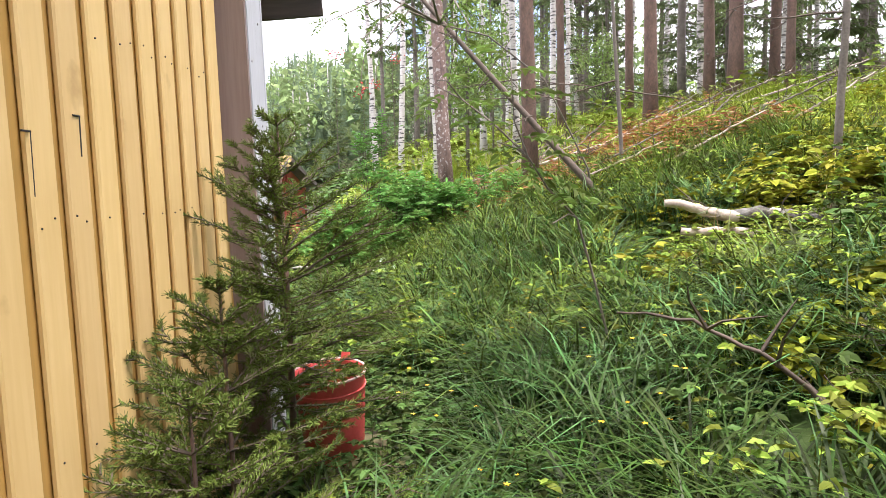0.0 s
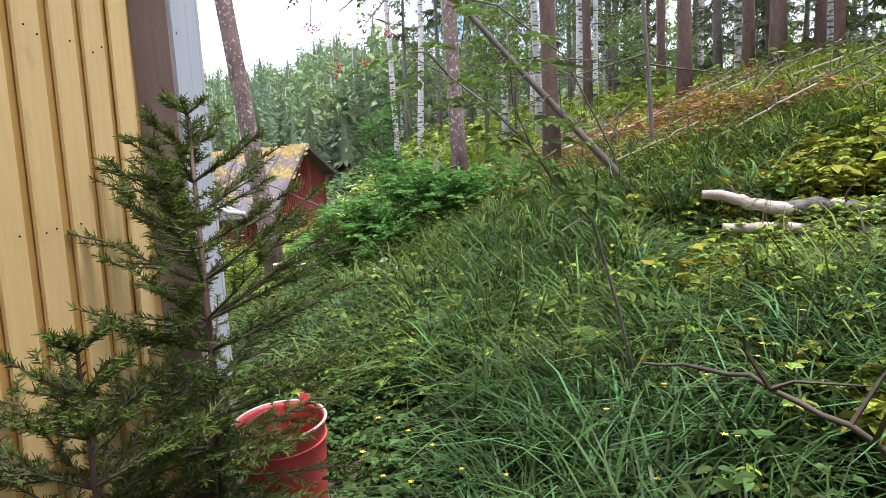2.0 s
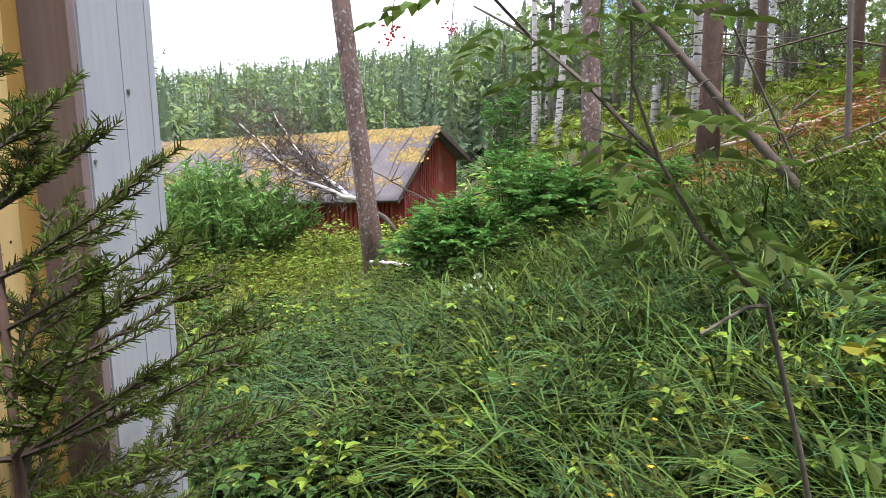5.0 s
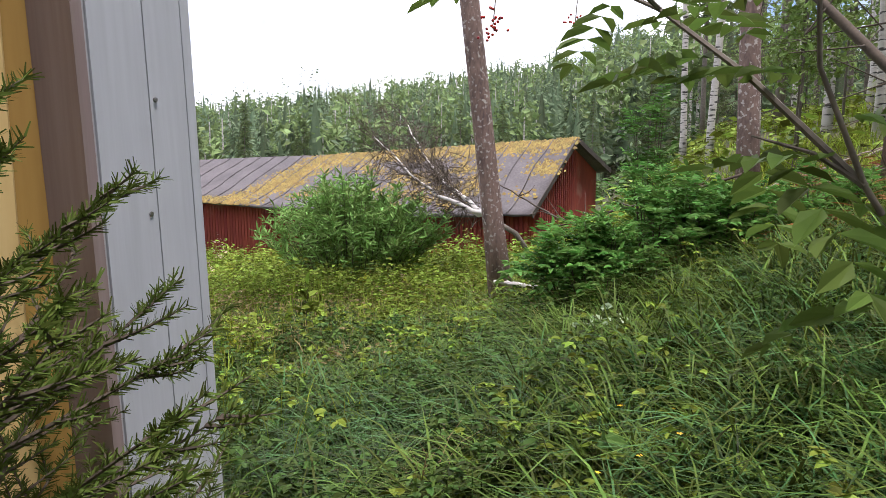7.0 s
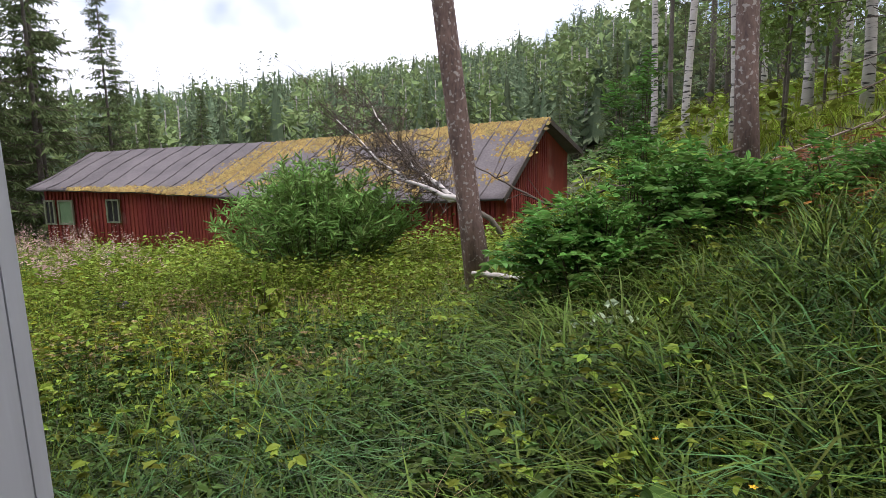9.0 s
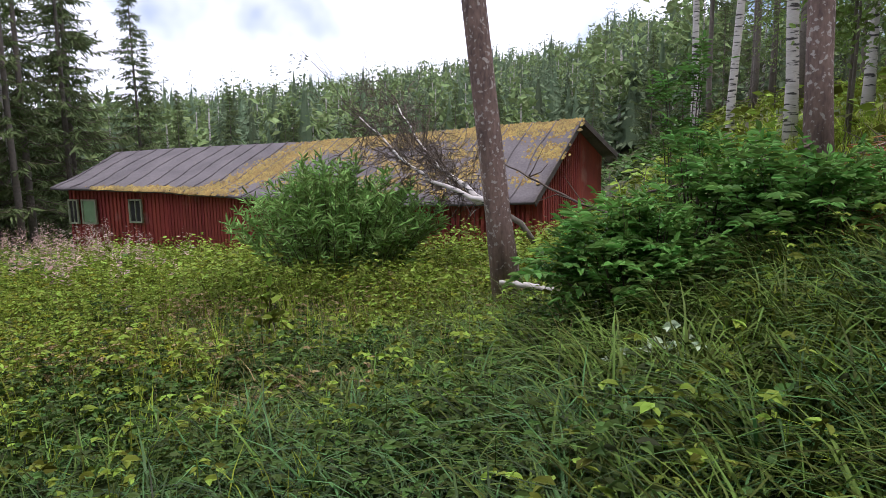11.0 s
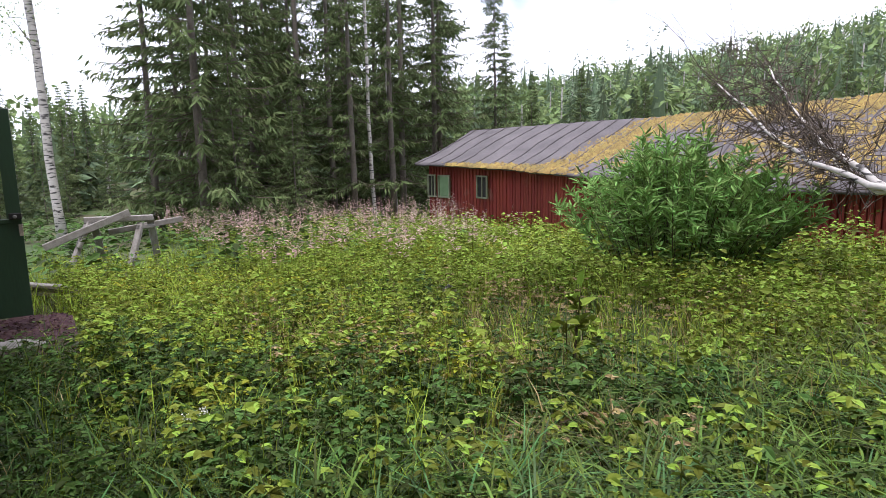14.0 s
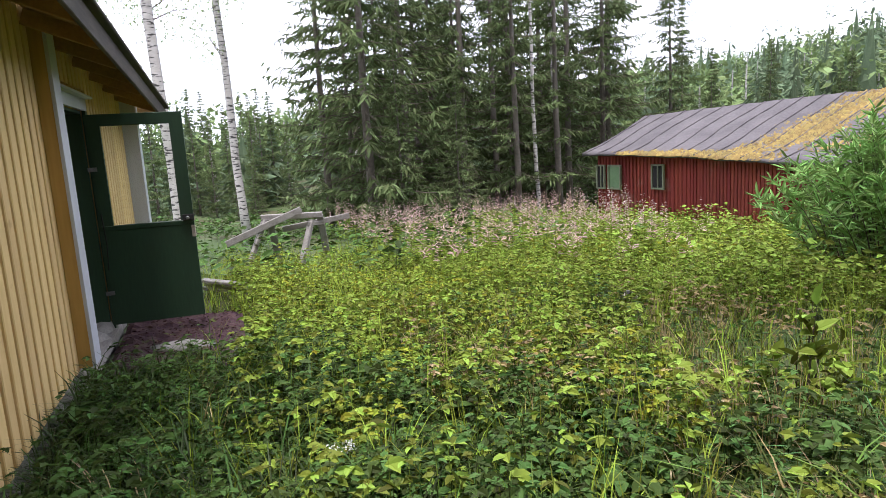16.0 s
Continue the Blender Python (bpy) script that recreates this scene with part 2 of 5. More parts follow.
def placed(ob, at):
    if at is not None:
        ob.matrix_world = at
    return ob


def solid(name, geo, mat, label, category="", group="", kind="", smooth=False):
    return tagged(new(name, geo.mesh(name, mat, smooth)), label, category, group, kind)


def part(name, geo, mat, parent, label="", kind="", smooth=False):
    me = geo if isinstance(geo, bpy.types.Mesh) else geo.mesh(name, mat, smooth)
    ob = new(name, me)
    ob.parent = parent
    return tagged(ob, label, "", "", kind)


def bar(a, b, w, d, bevel=0.006, up=(0, 0, 1), geo=None):
    """A bevelled bar from a to b, w wide and d deep."""
    geo = geo or Geo()
    a, b = Vector(a), Vector(b)
    axis = (b - a).normalized()
    ref = Vector(up)
    if abs(axis.dot(ref)) > 0.95:
        ref = Vector((1, 0, 0)) if abs(axis.x) < 0.9 else Vector((0, 1, 0))
    side = axis.cross(ref).normalized()
    top = side.cross(axis).normalized()
    c = min(bevel, w * 0.3, d * 0.3)
    prof = [(w / 2 - c, -d / 2), (w / 2, -d / 2 + c), (w / 2, d / 2 - c), (w / 2 - c, d / 2), (-w / 2 + c, d / 2), (-w / 2, d / 2 - c), (-w / 2, -d / 2 + c), (-w / 2 + c, -d / 2)]
    verts = [tuple(e + side * p + top * q) for e in (a, b) for p, q in prof]
    quads = [(i, (i + 1) % 8, 8 + (i + 1) % 8, 8 + i) for i in range(8)]
    return geo.add(verts, [quads, [tuple(range(7, -1, -1)), tuple(range(8, 16))]])


def tube(points, radii, sides=8, geo=None, rough=0.0, rng=None):
    """A tapered tube along points, closed at both ends."""
    geo = geo or Geo()
    pts = np.asarray(points, dtype=float)
    tang = np.gradient(pts, axis=0)
    tang /= np.linalg.norm(tang, axis=1)[:, None] + 1e-9
    ref = np.array([0.31, 0.95, 0.05]) if abs(tang[0][2]) > 0.7 else np.array([0.05, 0.1, 0.99])
    s = np.cross(tang, ref)
    s /= np.linalg.norm(s, axis=1)[:, None] + 1e-9
    u = np.cross(s, tang)
    ang = np.linspace(0, 2 * np.pi, sides, endpoint=False)
    r = np.asarray(radii, dtype=float)[:, None] * np.ones((1, sides))
    if rough and rng is not None:
        r = r * (1 + rng.normal(0, rough, r.shape))
    v = pts[:, None] + r[..., None] * (np.cos(ang)[None, :, None] * s[:, None] + np.sin(ang)[None, :, None] * u[:, None])
    k = len(pts)
    i, j = np.meshgrid(np.arange(k - 1), np.arange(sides), indexing="ij")
    q = np.stack([i * sides + j, i * sides + (j + 1) % sides, (i + 1) * sides + (j + 1) % sides, (i + 1) * sides + j], -1).reshape(-1, 4)
    return geo.add(v.reshape(-1, 3), [q, [tuple(range(sides - 1, -1, -1))], [tuple(range((k - 1) * sides, k * sides))]])


OVATE = (np.array([(0, 0, 0), (0.27, 0.32, 0.11), (0.2, 0.72, 0.07), (0, 1, -0.09), (-0.2, 0.72, 0.07), (-0.27, 0.32, 0.11)]), np.array([(0, 1, 2, 3), (0, 3, 4, 5)]))
LANCE = (np.array([(0, 0, 0), (0.09, 0.3, 0.02), (0.075, 0.7, 0.0), (0, 1, -0.08), (-0.075, 0.7, 0.0), (-0.09, 0.3, 0.02)]), np.array([(0, 1, 2, 3), (0, 3, 4, 5)]))
NEEDLE = (np.array([(-0.045, 0.0, 0), (0.045, 0.0, 0), (0.02, 1, 0), (-0.02, 1, 0)]), np.array([(0, 1, 2, 3)]))
SPRAY = (np.array([(0, 0, 0), (0.10, 0.42, -0.02), (0, 1, -0.14), (-0.10, 0.42, -0.02)]), np.array([(0, 1, 2, 3)]))


KITE = (np.array([(0, 0, 0), (0.27, 0.42, 0.03), (0, 1, -0.1), (-0.27, 0.42, 0.03)]), np.array([(0, 1, 2, 3)]))


def unit(v):
    return v / (np.linalg.norm(v, axis=-1, keepdims=True) + 1e-9)


def leaves(geo, pos, along, size, template=OVATE, rng=None, tilt=0.6):
    """Lays one leaf at each place, along a direction, its face upwards with some tilt."""
    tv, tf = template
    n = len(pos)
    if n == 0:
        return geo
    along = unit(along)
    up = np.tile(np.array([0.0, 0.0, 1.0]), (n, 1)) + rng.normal(0, tilt, (n, 3))
    b = unit(np.cross(along, up))
    nn = np.cross(b, along)
    size = np.broadcast_to(np.asarray(size, dtype=float), (n,))[:, None, None]
    v = pos[:, None] + size * (tv[None, :, 0, None] * b[:, None] + tv[None, :, 1, None] * along[:, None] + tv[None, :, 2, None] * nn[:, None])
    f = (tf[None] + (np.arange(n) * len(tv))[:, None, None]).reshape(-1, tf.shape[1])
    return geo.add(v.reshape(-1, 3), f)


def blades(geo, base, length, width, bend, rng, lean=None):
    """Arching grass blades of three joints."""
    n = len(base)
    az = rng.uniform(0, 2 * np.pi, n) if lean is None else lean
    d = np.stack([np.cos(az), np.sin(az), np.zeros(n)], -1)
    side = np.stack([-np.sin(az), np.cos(az), np.zeros(n)], -1)
    rows = []
    for s, w in ((0, 0.8), (0.4, 1.0), (0.75, 0.7), (1.0, 0.06)):
        c = base + d * (length * bend * s ** 2)[:, None] + np.array([0, 0, 1.0]) * (length * (s - bend * 0.62 * s ** 2.4))[:, None]
        off = side * (width * w * 0.5)[:, None]
        rows += [c - off, c + off]
    v = np.stack(rows, 1)
    f = np.array([(0, 1, 3, 2), (2, 3, 5, 4), (4, 5, 7, 6)])
    f = (f[None] + (np.arange(n) * 8)[:, None, None]).reshape(-1, 4)
    return geo.add(v.reshape(-1, 3), f)


# ---- ground ----


def ground_z(x, y):
    x, y = np.asarray(x, dtype=float), np.asarray(y, dtype=float)
    base = 0.056 + 0.06 * np.clip(x, -40, 40) - 0.02 * np.clip(y, -20, 40)
    slope = np.where(x > -1, 0.3 * x, -0.3 + 0.55 * (x + 1))
    hill = -np.logaddexp(-5 * (-0.28 + slope + 0.13 * y), -5 * (2.9 + 0.015 * (x + y - 18))) / 5
    z = np.logaddexp(6 * base, 6 * hill) / 6
    far = np.hypot(x + 2, y - 6)
    az = np.degrees(np.arctan2(y, x))
    rise = 0.11 * np.where(az > 104, np.clip(1.04 + 0.03 * (133 - az), 0.85, 1.9), np.clip(1.9 - 0.08 * (104 - az), 0.45, 1.9))
    z = z + rise * np.clip(far - 38, 0, 150) * np.clip((y - 2) / 42, 0, 1)
    z = z + 0.12 * np.exp(-((x + 0.55) / 0.5) ** 2 - ((y - 3.08) / 0.5) ** 2)
    z = z + 0.05 * np.sin(1.3 * x + 0.4) * np.sin(1.1 * y) * np.clip(far / 3, 0.3, 1.5)
    crawl_space = (x > -11.0) & (x < -1.3) & (y > -4.4) & (y < 3.2)
    return np.where(crawl_space, np.minimum(z, -0.6), z)


def on_ground(x, y):
    return np.stack([x, y, ground_z(x, y)], -1)


HOUSE_X0, HOUSE_X1, HOUSE_Y0, HOUSE_Y1 = -11.2, -1.08, -4.6, 3.45


def outside(x, y):
    """Where plants may stand: off the house, its doorstep and the barn."""
    house = (x > HOUSE_X0 - 0.05) & (x < HOUSE_X1 + 0.16) & (y < HOUSE_Y1 + 0.04)
    step = (x > -9.2) & (x < -6.92) & (y > 3.3) & (y < 4.75)
    barn = (x > -19.5) & (x < -4.2) & (y > 15.0 + 0.0 * x) & (y > 15.2 + 0.11 * (x + 18)) & (y < 22.5)
    bucket_spot = np.hypot(x + 0.55, y - 3.08) < 0.24
    return ~(house | step | barn | bucket_spot)


g = Geo()
rings = np.concatenate([np.linspace(0.25, 16, 64), 16 * 1.14 ** np.arange(1, 38)])
spokes = np.linspace(0, 2 * np.pi, 120, endpoint=False)
R, A = np.meshgrid(rings, spokes, indexing="ij")
gx, gy = -2 + R * np.cos(A), 6 + R * np.sin(A)
gv = np.stack([gx, gy, ground_z(gx, gy)], -1).reshape(-1, 3)
gi, gj = np.meshgrid(np.arange(len(rings) - 1), np.arange(120), indexing="ij")
gq = np.stack([gi * 120 + gj, (gi + 1) * 120 + gj, (gi + 1) * 120 + (gj + 1) % 120, gi * 120 + (gj + 1) % 120], -1).reshape(-1, 4)
g.add(gv, [gq, [tuple(range(120))]])
solid("ground", g, SOIL, "dark soil with leaf litter under the meadow", "ground", kind="structure", smooth=True)

# ---- yellow house ----
RIDGE_Y, EAVE_Z, PITCH = -0.6, 2.62, 0.62


def roof_under(y):
    return EAVE_Z + 0.35 + (HOUSE_Y1 - RIDGE_Y - abs(y - RIDGE_Y)) * PITCH - 0.30


def box_geo(x0, x1, y0, y1, z0, z1, bevel=0.005):
    return bar((x0, (y0 + y1) / 2, (z0 + z1) / 2), (x1, (y0 + y1) / 2, (z0 + z1) / 2), y1 - y0, z1 - z0, bevel)


DOOR_X0, DOOR_X1, DOOR_TOP, FLOOR_Z = -8.45, -7.16, 1.90, -0.23
g = Geo()
g.add(*[[(HOUSE_X1, HOUSE_Y0, -0.15), (HOUSE_X1, HOUSE_Y1 - 0.03, -0.15), (HOUSE_X1, HOUSE_Y1 - 0.03, EAVE_Z + 0.05), (HOUSE_X1, RIDGE_Y, roof_under(RIDGE_Y)), (HOUSE_X1, HOUSE_Y0, EAVE_Z + 0.05),
          (HOUSE_X1 - 0.15, HOUSE_Y0, -0.15), (HOUSE_X1 - 0.15, HOUSE_Y1 - 0.03, -0.15), (HOUSE_X1 - 0.15, HOUSE_Y1 - 0.03, EAVE_Z + 0.05), (HOUSE_X1 - 0.15, RIDGE_Y, roof_under(RIDGE_Y)), (HOUSE_X1 - 0.15, HOUSE_Y0, EAVE_Z + 0.05)],
         [[(0, 1, 2, 3, 4), (9, 8, 7, 6, 5)], [(0, 5, 6, 1), (1, 6, 7, 2), (2, 7, 8, 3), (3, 8, 9, 4), (4, 9, 5, 0)]]])
wall_east = solid("wall_east", g, OCHRE, "ochre painted gable wall behind the vertical boards", "wall", kind="structure")
g = Geo()
for x0, x1, z0, z1 in ((DOOR_X1, HOUSE_X1 - 0.16, -0.15, EAVE_Z + 0.05), (HOUSE_X0, DOOR_X0, -0.15, EAVE_Z + 0.05), (DOOR_X0, DOOR_X1, DOOR_TOP, EAVE_Z + 0.05)):
    bar((x0, HOUSE_Y1 - 0.09, (z0 + z1) / 2), (x1, HOUSE_Y1 - 0.09, (z0 + z1) / 2), 0.15, z1 - z0, 0.002, geo=g)
wall_north = solid("wall_north", g, OCHRE, "ochre painted long wall behind the vertical boards", "wall", kind="structure")
solid("wall_west", box_geo(HOUSE_X0, HOUSE_X0 + 0.15, HOUSE_Y0, HOUSE_Y1 - 0.2, -0.15, EAVE_Z), OCHRE, "ochre painted far gable wall", "wall", kind="structure")
solid("wall_south", box_geo(HOUSE_X0, HOUSE_X1 - 0.2, HOUSE_Y0, HOUSE_Y0 + 0.15, -0.15, EAVE_Z), OCHRE, "ochre painted rear wall of the house", "wall", kind="structure")
solid("floor", box_geo(HOUSE_X0 + 0.16, HOUSE_X1 - 0.17, HOUSE_Y0 + 0.16, HOUSE_Y1 - 0.18, FLOOR_Z - 0.1, FLOOR_Z), DARKWOOD, "dark wooden floor inside the house", "floor", kind="structure")
# Added wall behind the doorway; the unlit room is painted into its near-black.
solid("doorway_dark_wall", box_geo(-10.2, -5.6, 1.2, 1.3, -0.1, EAVE_Z), BLACK, "near-black wall added to stand for the darkness inside the doorway", "wall", kind="structure")

# boards of the two walls
rng = np.random.default_rng(3)
for k in range(40):
    y = 3.02 - k * 0.165
    h = roof_under(y) - 0.06 + (0.0 if abs(y - RIDGE_Y) > 0.1 else -0.05)
    x = HOUSE_X1 + 0.013 + rng.normal(0, 0.0012)
    part("board", bar((x, y + rng.normal(0, 0.003), -0.12 + rng.normal(0, 0.012)), (x, y + rng.normal(0, 0.003), h), 0.112, 0.022, 0.006, up=(1, 0, 0)), YELLOW, wall_east)
nail_mesh = tube([(0, 0, 0), (0.003, 0, 0)], [0.0035, 0.0028], 6).mesh("nail", BLACK)
for k in range(16):
    for z in (0.78, 1.42, 1.98, 2.44):
        for side in (-0.03, 0.03):
            if rng.random() < 0.45:
                continue
            ob = part("nail", nail_mesh, BLACK, wall_east)
            ob.location = (HOUSE_X1 + 0.0245, 3.02 - k * 0.165 + side + rng.normal(0, 0.006), z + rng.normal(0, 0.012))
for y, z0, z1 in ((1.655, 1.49, 1.655), (1.885, 1.60, 1.715)):
    part("split", bar((HOUSE_X1 + 0.0235, y, z0), (HOUSE_X1 + 0.0235, y + 0.004, z1), 0.006, 0.004, 0.001), BLACK, wall_east, "dark split in a board")
    part("split", bar((HOUSE_X1 + 0.0235, y - 0.03, z1), (HOUSE_X1 + 0.0235, y + 0.006, z1), 0.005, 0.005, 0.001), BLACK, wall_east, "dark split in a board")
bx = HOUSE_X1 - 0.25
while bx > HOUSE_X0 + 0.1:
    inside_box = -7.17 < bx < -6.78
    door_here = DOOR_X0 - 0.16 < bx < DOOR_X1 + 0.14
    if not inside_box:
        z0 = DOOR_TOP + 0.2 if door_here else -0.13 + rng.normal(0, 0.012)
        part("board", bar((bx, HOUSE_Y1, z0), (bx + rng.normal(0, 0.003), HOUSE_Y1, EAVE_Z + 0.03), 0.112, 0.024, 0.006, up=(0, 1, 0)), YELLOW, wall_north)
    bx -= 0.165

# boxed log ends
def corner_box(x0, x1, y0, y1, z0, z1, mats):
    """A boxed-in log corner of upright boards: faces +x and +y, and the side face."""
    box = thing("corner_board_box", "boxed log corner of white and bare upright boards, the bare side shade-darkened", "corner board", kind="structure")
    face, side, gap = mats
    mid = y0 + (y1 - y0) * 0.56
    part("board", box_geo(x1 - 0.024, x1, y0 + 0.03, mid - 0.002, z0, z1), face, box)
    part("board", box_geo(x1 - 0.026, x1 - 0.001, mid + 0.002, y1 - 0.026, z0 + 0.01, z1), face, box)
    part("board", box_geo(x0, x1 - 0.004, y0, y0 + 0.024, z0, z1), side, box)
    part("edge_strip", box_geo(x1 - 0.034, x1 - 0.006, y0 + 0.006, y0 + 0.029, z0, z1 - 0.01), gap, box)
    part("board", box_geo(x0, x1, y1 - 0.024, y1, z0, z1), face, box)
    return box


PALEGREY = material("grey_white_side_board", (0.44, 0.45, 0.47), (0.36, 0.36, 0.38), rough=0.6, scale=4, fine=50, stretch=(1, 1, 0.06), bump=0.2)
corner = corner_box(HOUSE_X1 + 0.002, -0.93, 3.16, 3.445, -0.08, EAVE_Z + 0.1, (WHITE, BROWNISH, PALEGREY))
for k, (ny, nz) in enumerate(((3.335, 1.80), (3.30, 1.55), (3.20, 1.62), (3.37, 1.2), (3.22, 2.1), (3.36, 2.3), (3.21, 1.0))):
    part("nail", tube([(-0.931, ny, nz), (-0.927, ny, nz)], [0.006, 0.005], 8), STEEL, corner)
corner.matrix_world = pose(0, 3.3, 1.0, 1.6) @ pose(0, -3.3, -1.0)

log_end = thing("log_end_box", "flat yellow board box beside the door with a white front board", "corner board", kind="structure")
part("side_board", box_geo(-6.845, -6.82, HOUSE_Y1 + 0.014, 3.555, -0.10, EAVE_Z + 0.02), OCHRE, log_end, "flat ochre yellow board")
part("front_board", box_geo(-7.03, -6.815, 3.557, 3.582, -0.10, EAVE_Z + 0.02), WHITE, log_end, "white painted board")
part("far_side_board", box_geo(-7.03, -7.005, HOUSE_Y1 + 0.014, 3.555, -0.10, EAVE_Z + 0.02), WHITE, log_end)
far_box = thing("log_end_box", "white boxed log corner at the far end of the wall", "corner board", kind="structure")
part("front_board", box_geo(HOUSE_X0, HOUSE_X0 + 0.25, 3.62, 3.645, -0.1, EAVE_Z + 0.02), WHITE, far_box)
part("side_board", box_geo(HOUSE_X0 + 0.225, HOUSE_X0 + 0.25, HOUSE_Y1 + 0.014, 3.62, -0.1, EAVE_Z + 0.02), WHITE, far_box)

# door casing, open door and glass
casing = thing("door_casing", "white painted casing round the open doorway", "door frame", kind="structure")
part("head_board", box_geo(DOOR_X0 - 0.1, DOOR_X1 + 0.08, HOUSE_Y1 + 0.0, HOUSE_Y1 + 0.03, DOOR_TOP, DOOR_TOP + 0.11), WHITE, casing)
part("drip_board", box_geo(DOOR_X0 - 0.12, DOOR_X1 + 0.09, HOUSE_Y1 + 0.0, HOUSE_Y1 + 0.09, DOOR_TOP + 0.112, DOOR_TOP + 0.135), WHITE, casing)
part("jamb_board", box_geo(DOOR_X0 - 0.1, DOOR_X0, HOUSE_Y1, HOUSE_Y1 + 0.03, FLOOR_Z - 0.05, DOOR_TOP), GREEN, casing)
part("jamb", box_geo(DOOR_X1 - 0.03, DOOR_X1, HOUSE_Y1 - 0.16, HOUSE_Y1 + 0.02, FLOOR_Z, DOOR_TOP), GREEN, casing)
part("jamb", box_geo(DOOR_X0, DOOR_X0 + 0.03, HOUSE_Y1 - 0.19, HOUSE_Y1 - 0.01, FLOOR_Z, DOOR_TOP), GREEN, casing)
part("head_jamb", box_geo(DOOR_X0 + 0.031, DOOR_X1 - 0.031, HOUSE_Y1 - 0.19, HOUSE_Y1 - 0.01, DOOR_TOP - 0.03, DOOR_TOP), GREEN, casing)
part("threshold", box_geo(DOOR_X0, DOOR_X1, HOUSE_Y1 - 0.17, HOUSE_Y1 + 0.06, FLOOR_Z - 0.06, FLOOR_Z + 0.02), GREYWOOD, casing)

DW, DH = 0.85, 2.03
door = thing("door_1", "dark green half-glazed wooden door standing open", "door", kind="structure", at=pose(DOOR_X0 + 0.02, HOUSE_Y1 + 0.02, FLOOR_Z + 0.06, 0, 0, DOOR_TURN))
part("stile", box_geo(0, 0.12, -0.02, 0.02, 0, DH), GREEN, door)
part("stile", box_geo(DW - 0.12, DW, -0.02, 0.02, 0, DH), GREEN, door)
part("top_rail", box_geo(0.12, DW - 0.12, -0.02, 0.02, DH - 0.11, DH), GREEN, door)
part("lower_panel", box_geo(0.12, DW - 0.12, -0.02, 0.014, 0, 0.93), GREEN, door, "dark green painted panel")
part("mid_rail", box_geo(0.01, DW - 0.01, -0.03, 0.03, 0.93, 0.975), GREEN, door)
pane = part("pane", box_geo(0.121, DW - 0.121, -0.003, 0.003, 0.976, DH - 0.111, 0.001), GLASS, door, "clear window glass")
pane.visible_shadow = False
latch = part("lock", box_geo(DW - 0.1, DW + 0.005, -0.058, -0.031, 0.97, 1.03), BLACK, door, "black lock box")
part("knob", tube([(DW - 0.05, -0.058, 1.0), (DW - 0.05, -0.085, 1.0), (DW - 0.05, -0.09, 1.0)], [0.012, 0.018, 0.01], 10), STEEL, latch, "steel knob")
part("worn_edge", box_geo(DW - 0.03, DW + 0.003, -0.0225, 0.0225, 0.80, 0.92), DEADWOOD, door, "bare worn wood where paint is gone")
part("hinge", box_geo(-0.03, 0.05, -0.027, -0.021, 0.3, 0.34), STEEL, door)
part("hinge", box_geo(-0.03, 0.05, -0.027, -0.021, 1.5, 1.54), STEEL, door)
part("hook", tube([(0.03, -0.03, 1.1), (0.045, -0.04, 0.8), (0.03, -0.04, 0.55)], [0.006] * 3, 6), BLACK, door)

# roof
DROP = Vector((0, 0, -0.56))
roof = thing("roof", "dark roof of the house with broad wooden eaves", "roof", kind="structure")
for sgn, nm in ((1, "north"), (-1, "south")):
    ye = RIDGE_Y + sgn * (HOUSE_Y1 - RIDGE_Y + 0.52)
    ze = EAVE_Z + 0.10 - 0.52 * PITCH + 0.25
    zr = EAVE_Z + 0.35 + (HOUSE_Y1 - RIDGE_Y) * PITCH
    part("roof_slope", bar((HOUSE_X1 + 0.36, (ye + RIDGE_Y) / 2, (ze + zr) / 2), (HOUSE_X0 - 0.5, (ye + RIDGE_Y) / 2, (ze + zr) / 2 + DROP.z), math.hypot(ye - RIDGE_Y, zr - ze), 0.05, 0.01, up=(0, -sgn * (zr - ze), abs(ye - RIDGE_Y))), DARKWOOD, roof)
    if sgn > 0:
        part("fascia", bar((HOUSE_X1 + 0.36, ye - 0.02, ze - 0.08), Vector((HOUSE_X0 - 0.5, ye - 0.02, ze - 0.08)) + DROP, 0.03, 0.16, 0.005), DARKWOOD, roof, "dark weathered eave board")
        part("roof_edge", bar((HOUSE_X1 + 0.38, ye - 0.03, ze + 0.03), Vector((HOUSE_X0 - 0.52, ye - 0.03, ze + 0.03)) + DROP, 0.15, 0.034, 0.008), DARKWOOD, roof)
        for k in range(14):
            rx = HOUSE_X1 - 0.2 - k * 0.78
            part("rafter", bar((rx, HOUSE_Y1 + 0.02, EAVE_Z + 0.10 - 0.042 * k), (rx, ye - 0.04, ze - 0.10 - 0.042 * k), 0.06, 0.11, 0.004), SOFFIT, roof)
        part("soffit", bar(((HOUSE_X1 + HOUSE_X0) / 2 - 5.0, (HOUSE_Y1 + ye) / 2, (EAVE_Z + 0.20 + ze) / 2 - 0.54), ((HOUSE_X1 + HOUSE_X0) / 2 + 5.0, (HOUSE_Y1 + ye) / 2, (EAVE_Z + 0.20 + ze) / 2 - 0.02), 0.5, 0.02, 0.004, up=(0, -(EAVE_Z + 0.2 - ze), -0.52)), SOFFIT, roof, "yellow-brown soffit boards")

# foundation stones and doorstep
rng = np.random.default_rng(8)


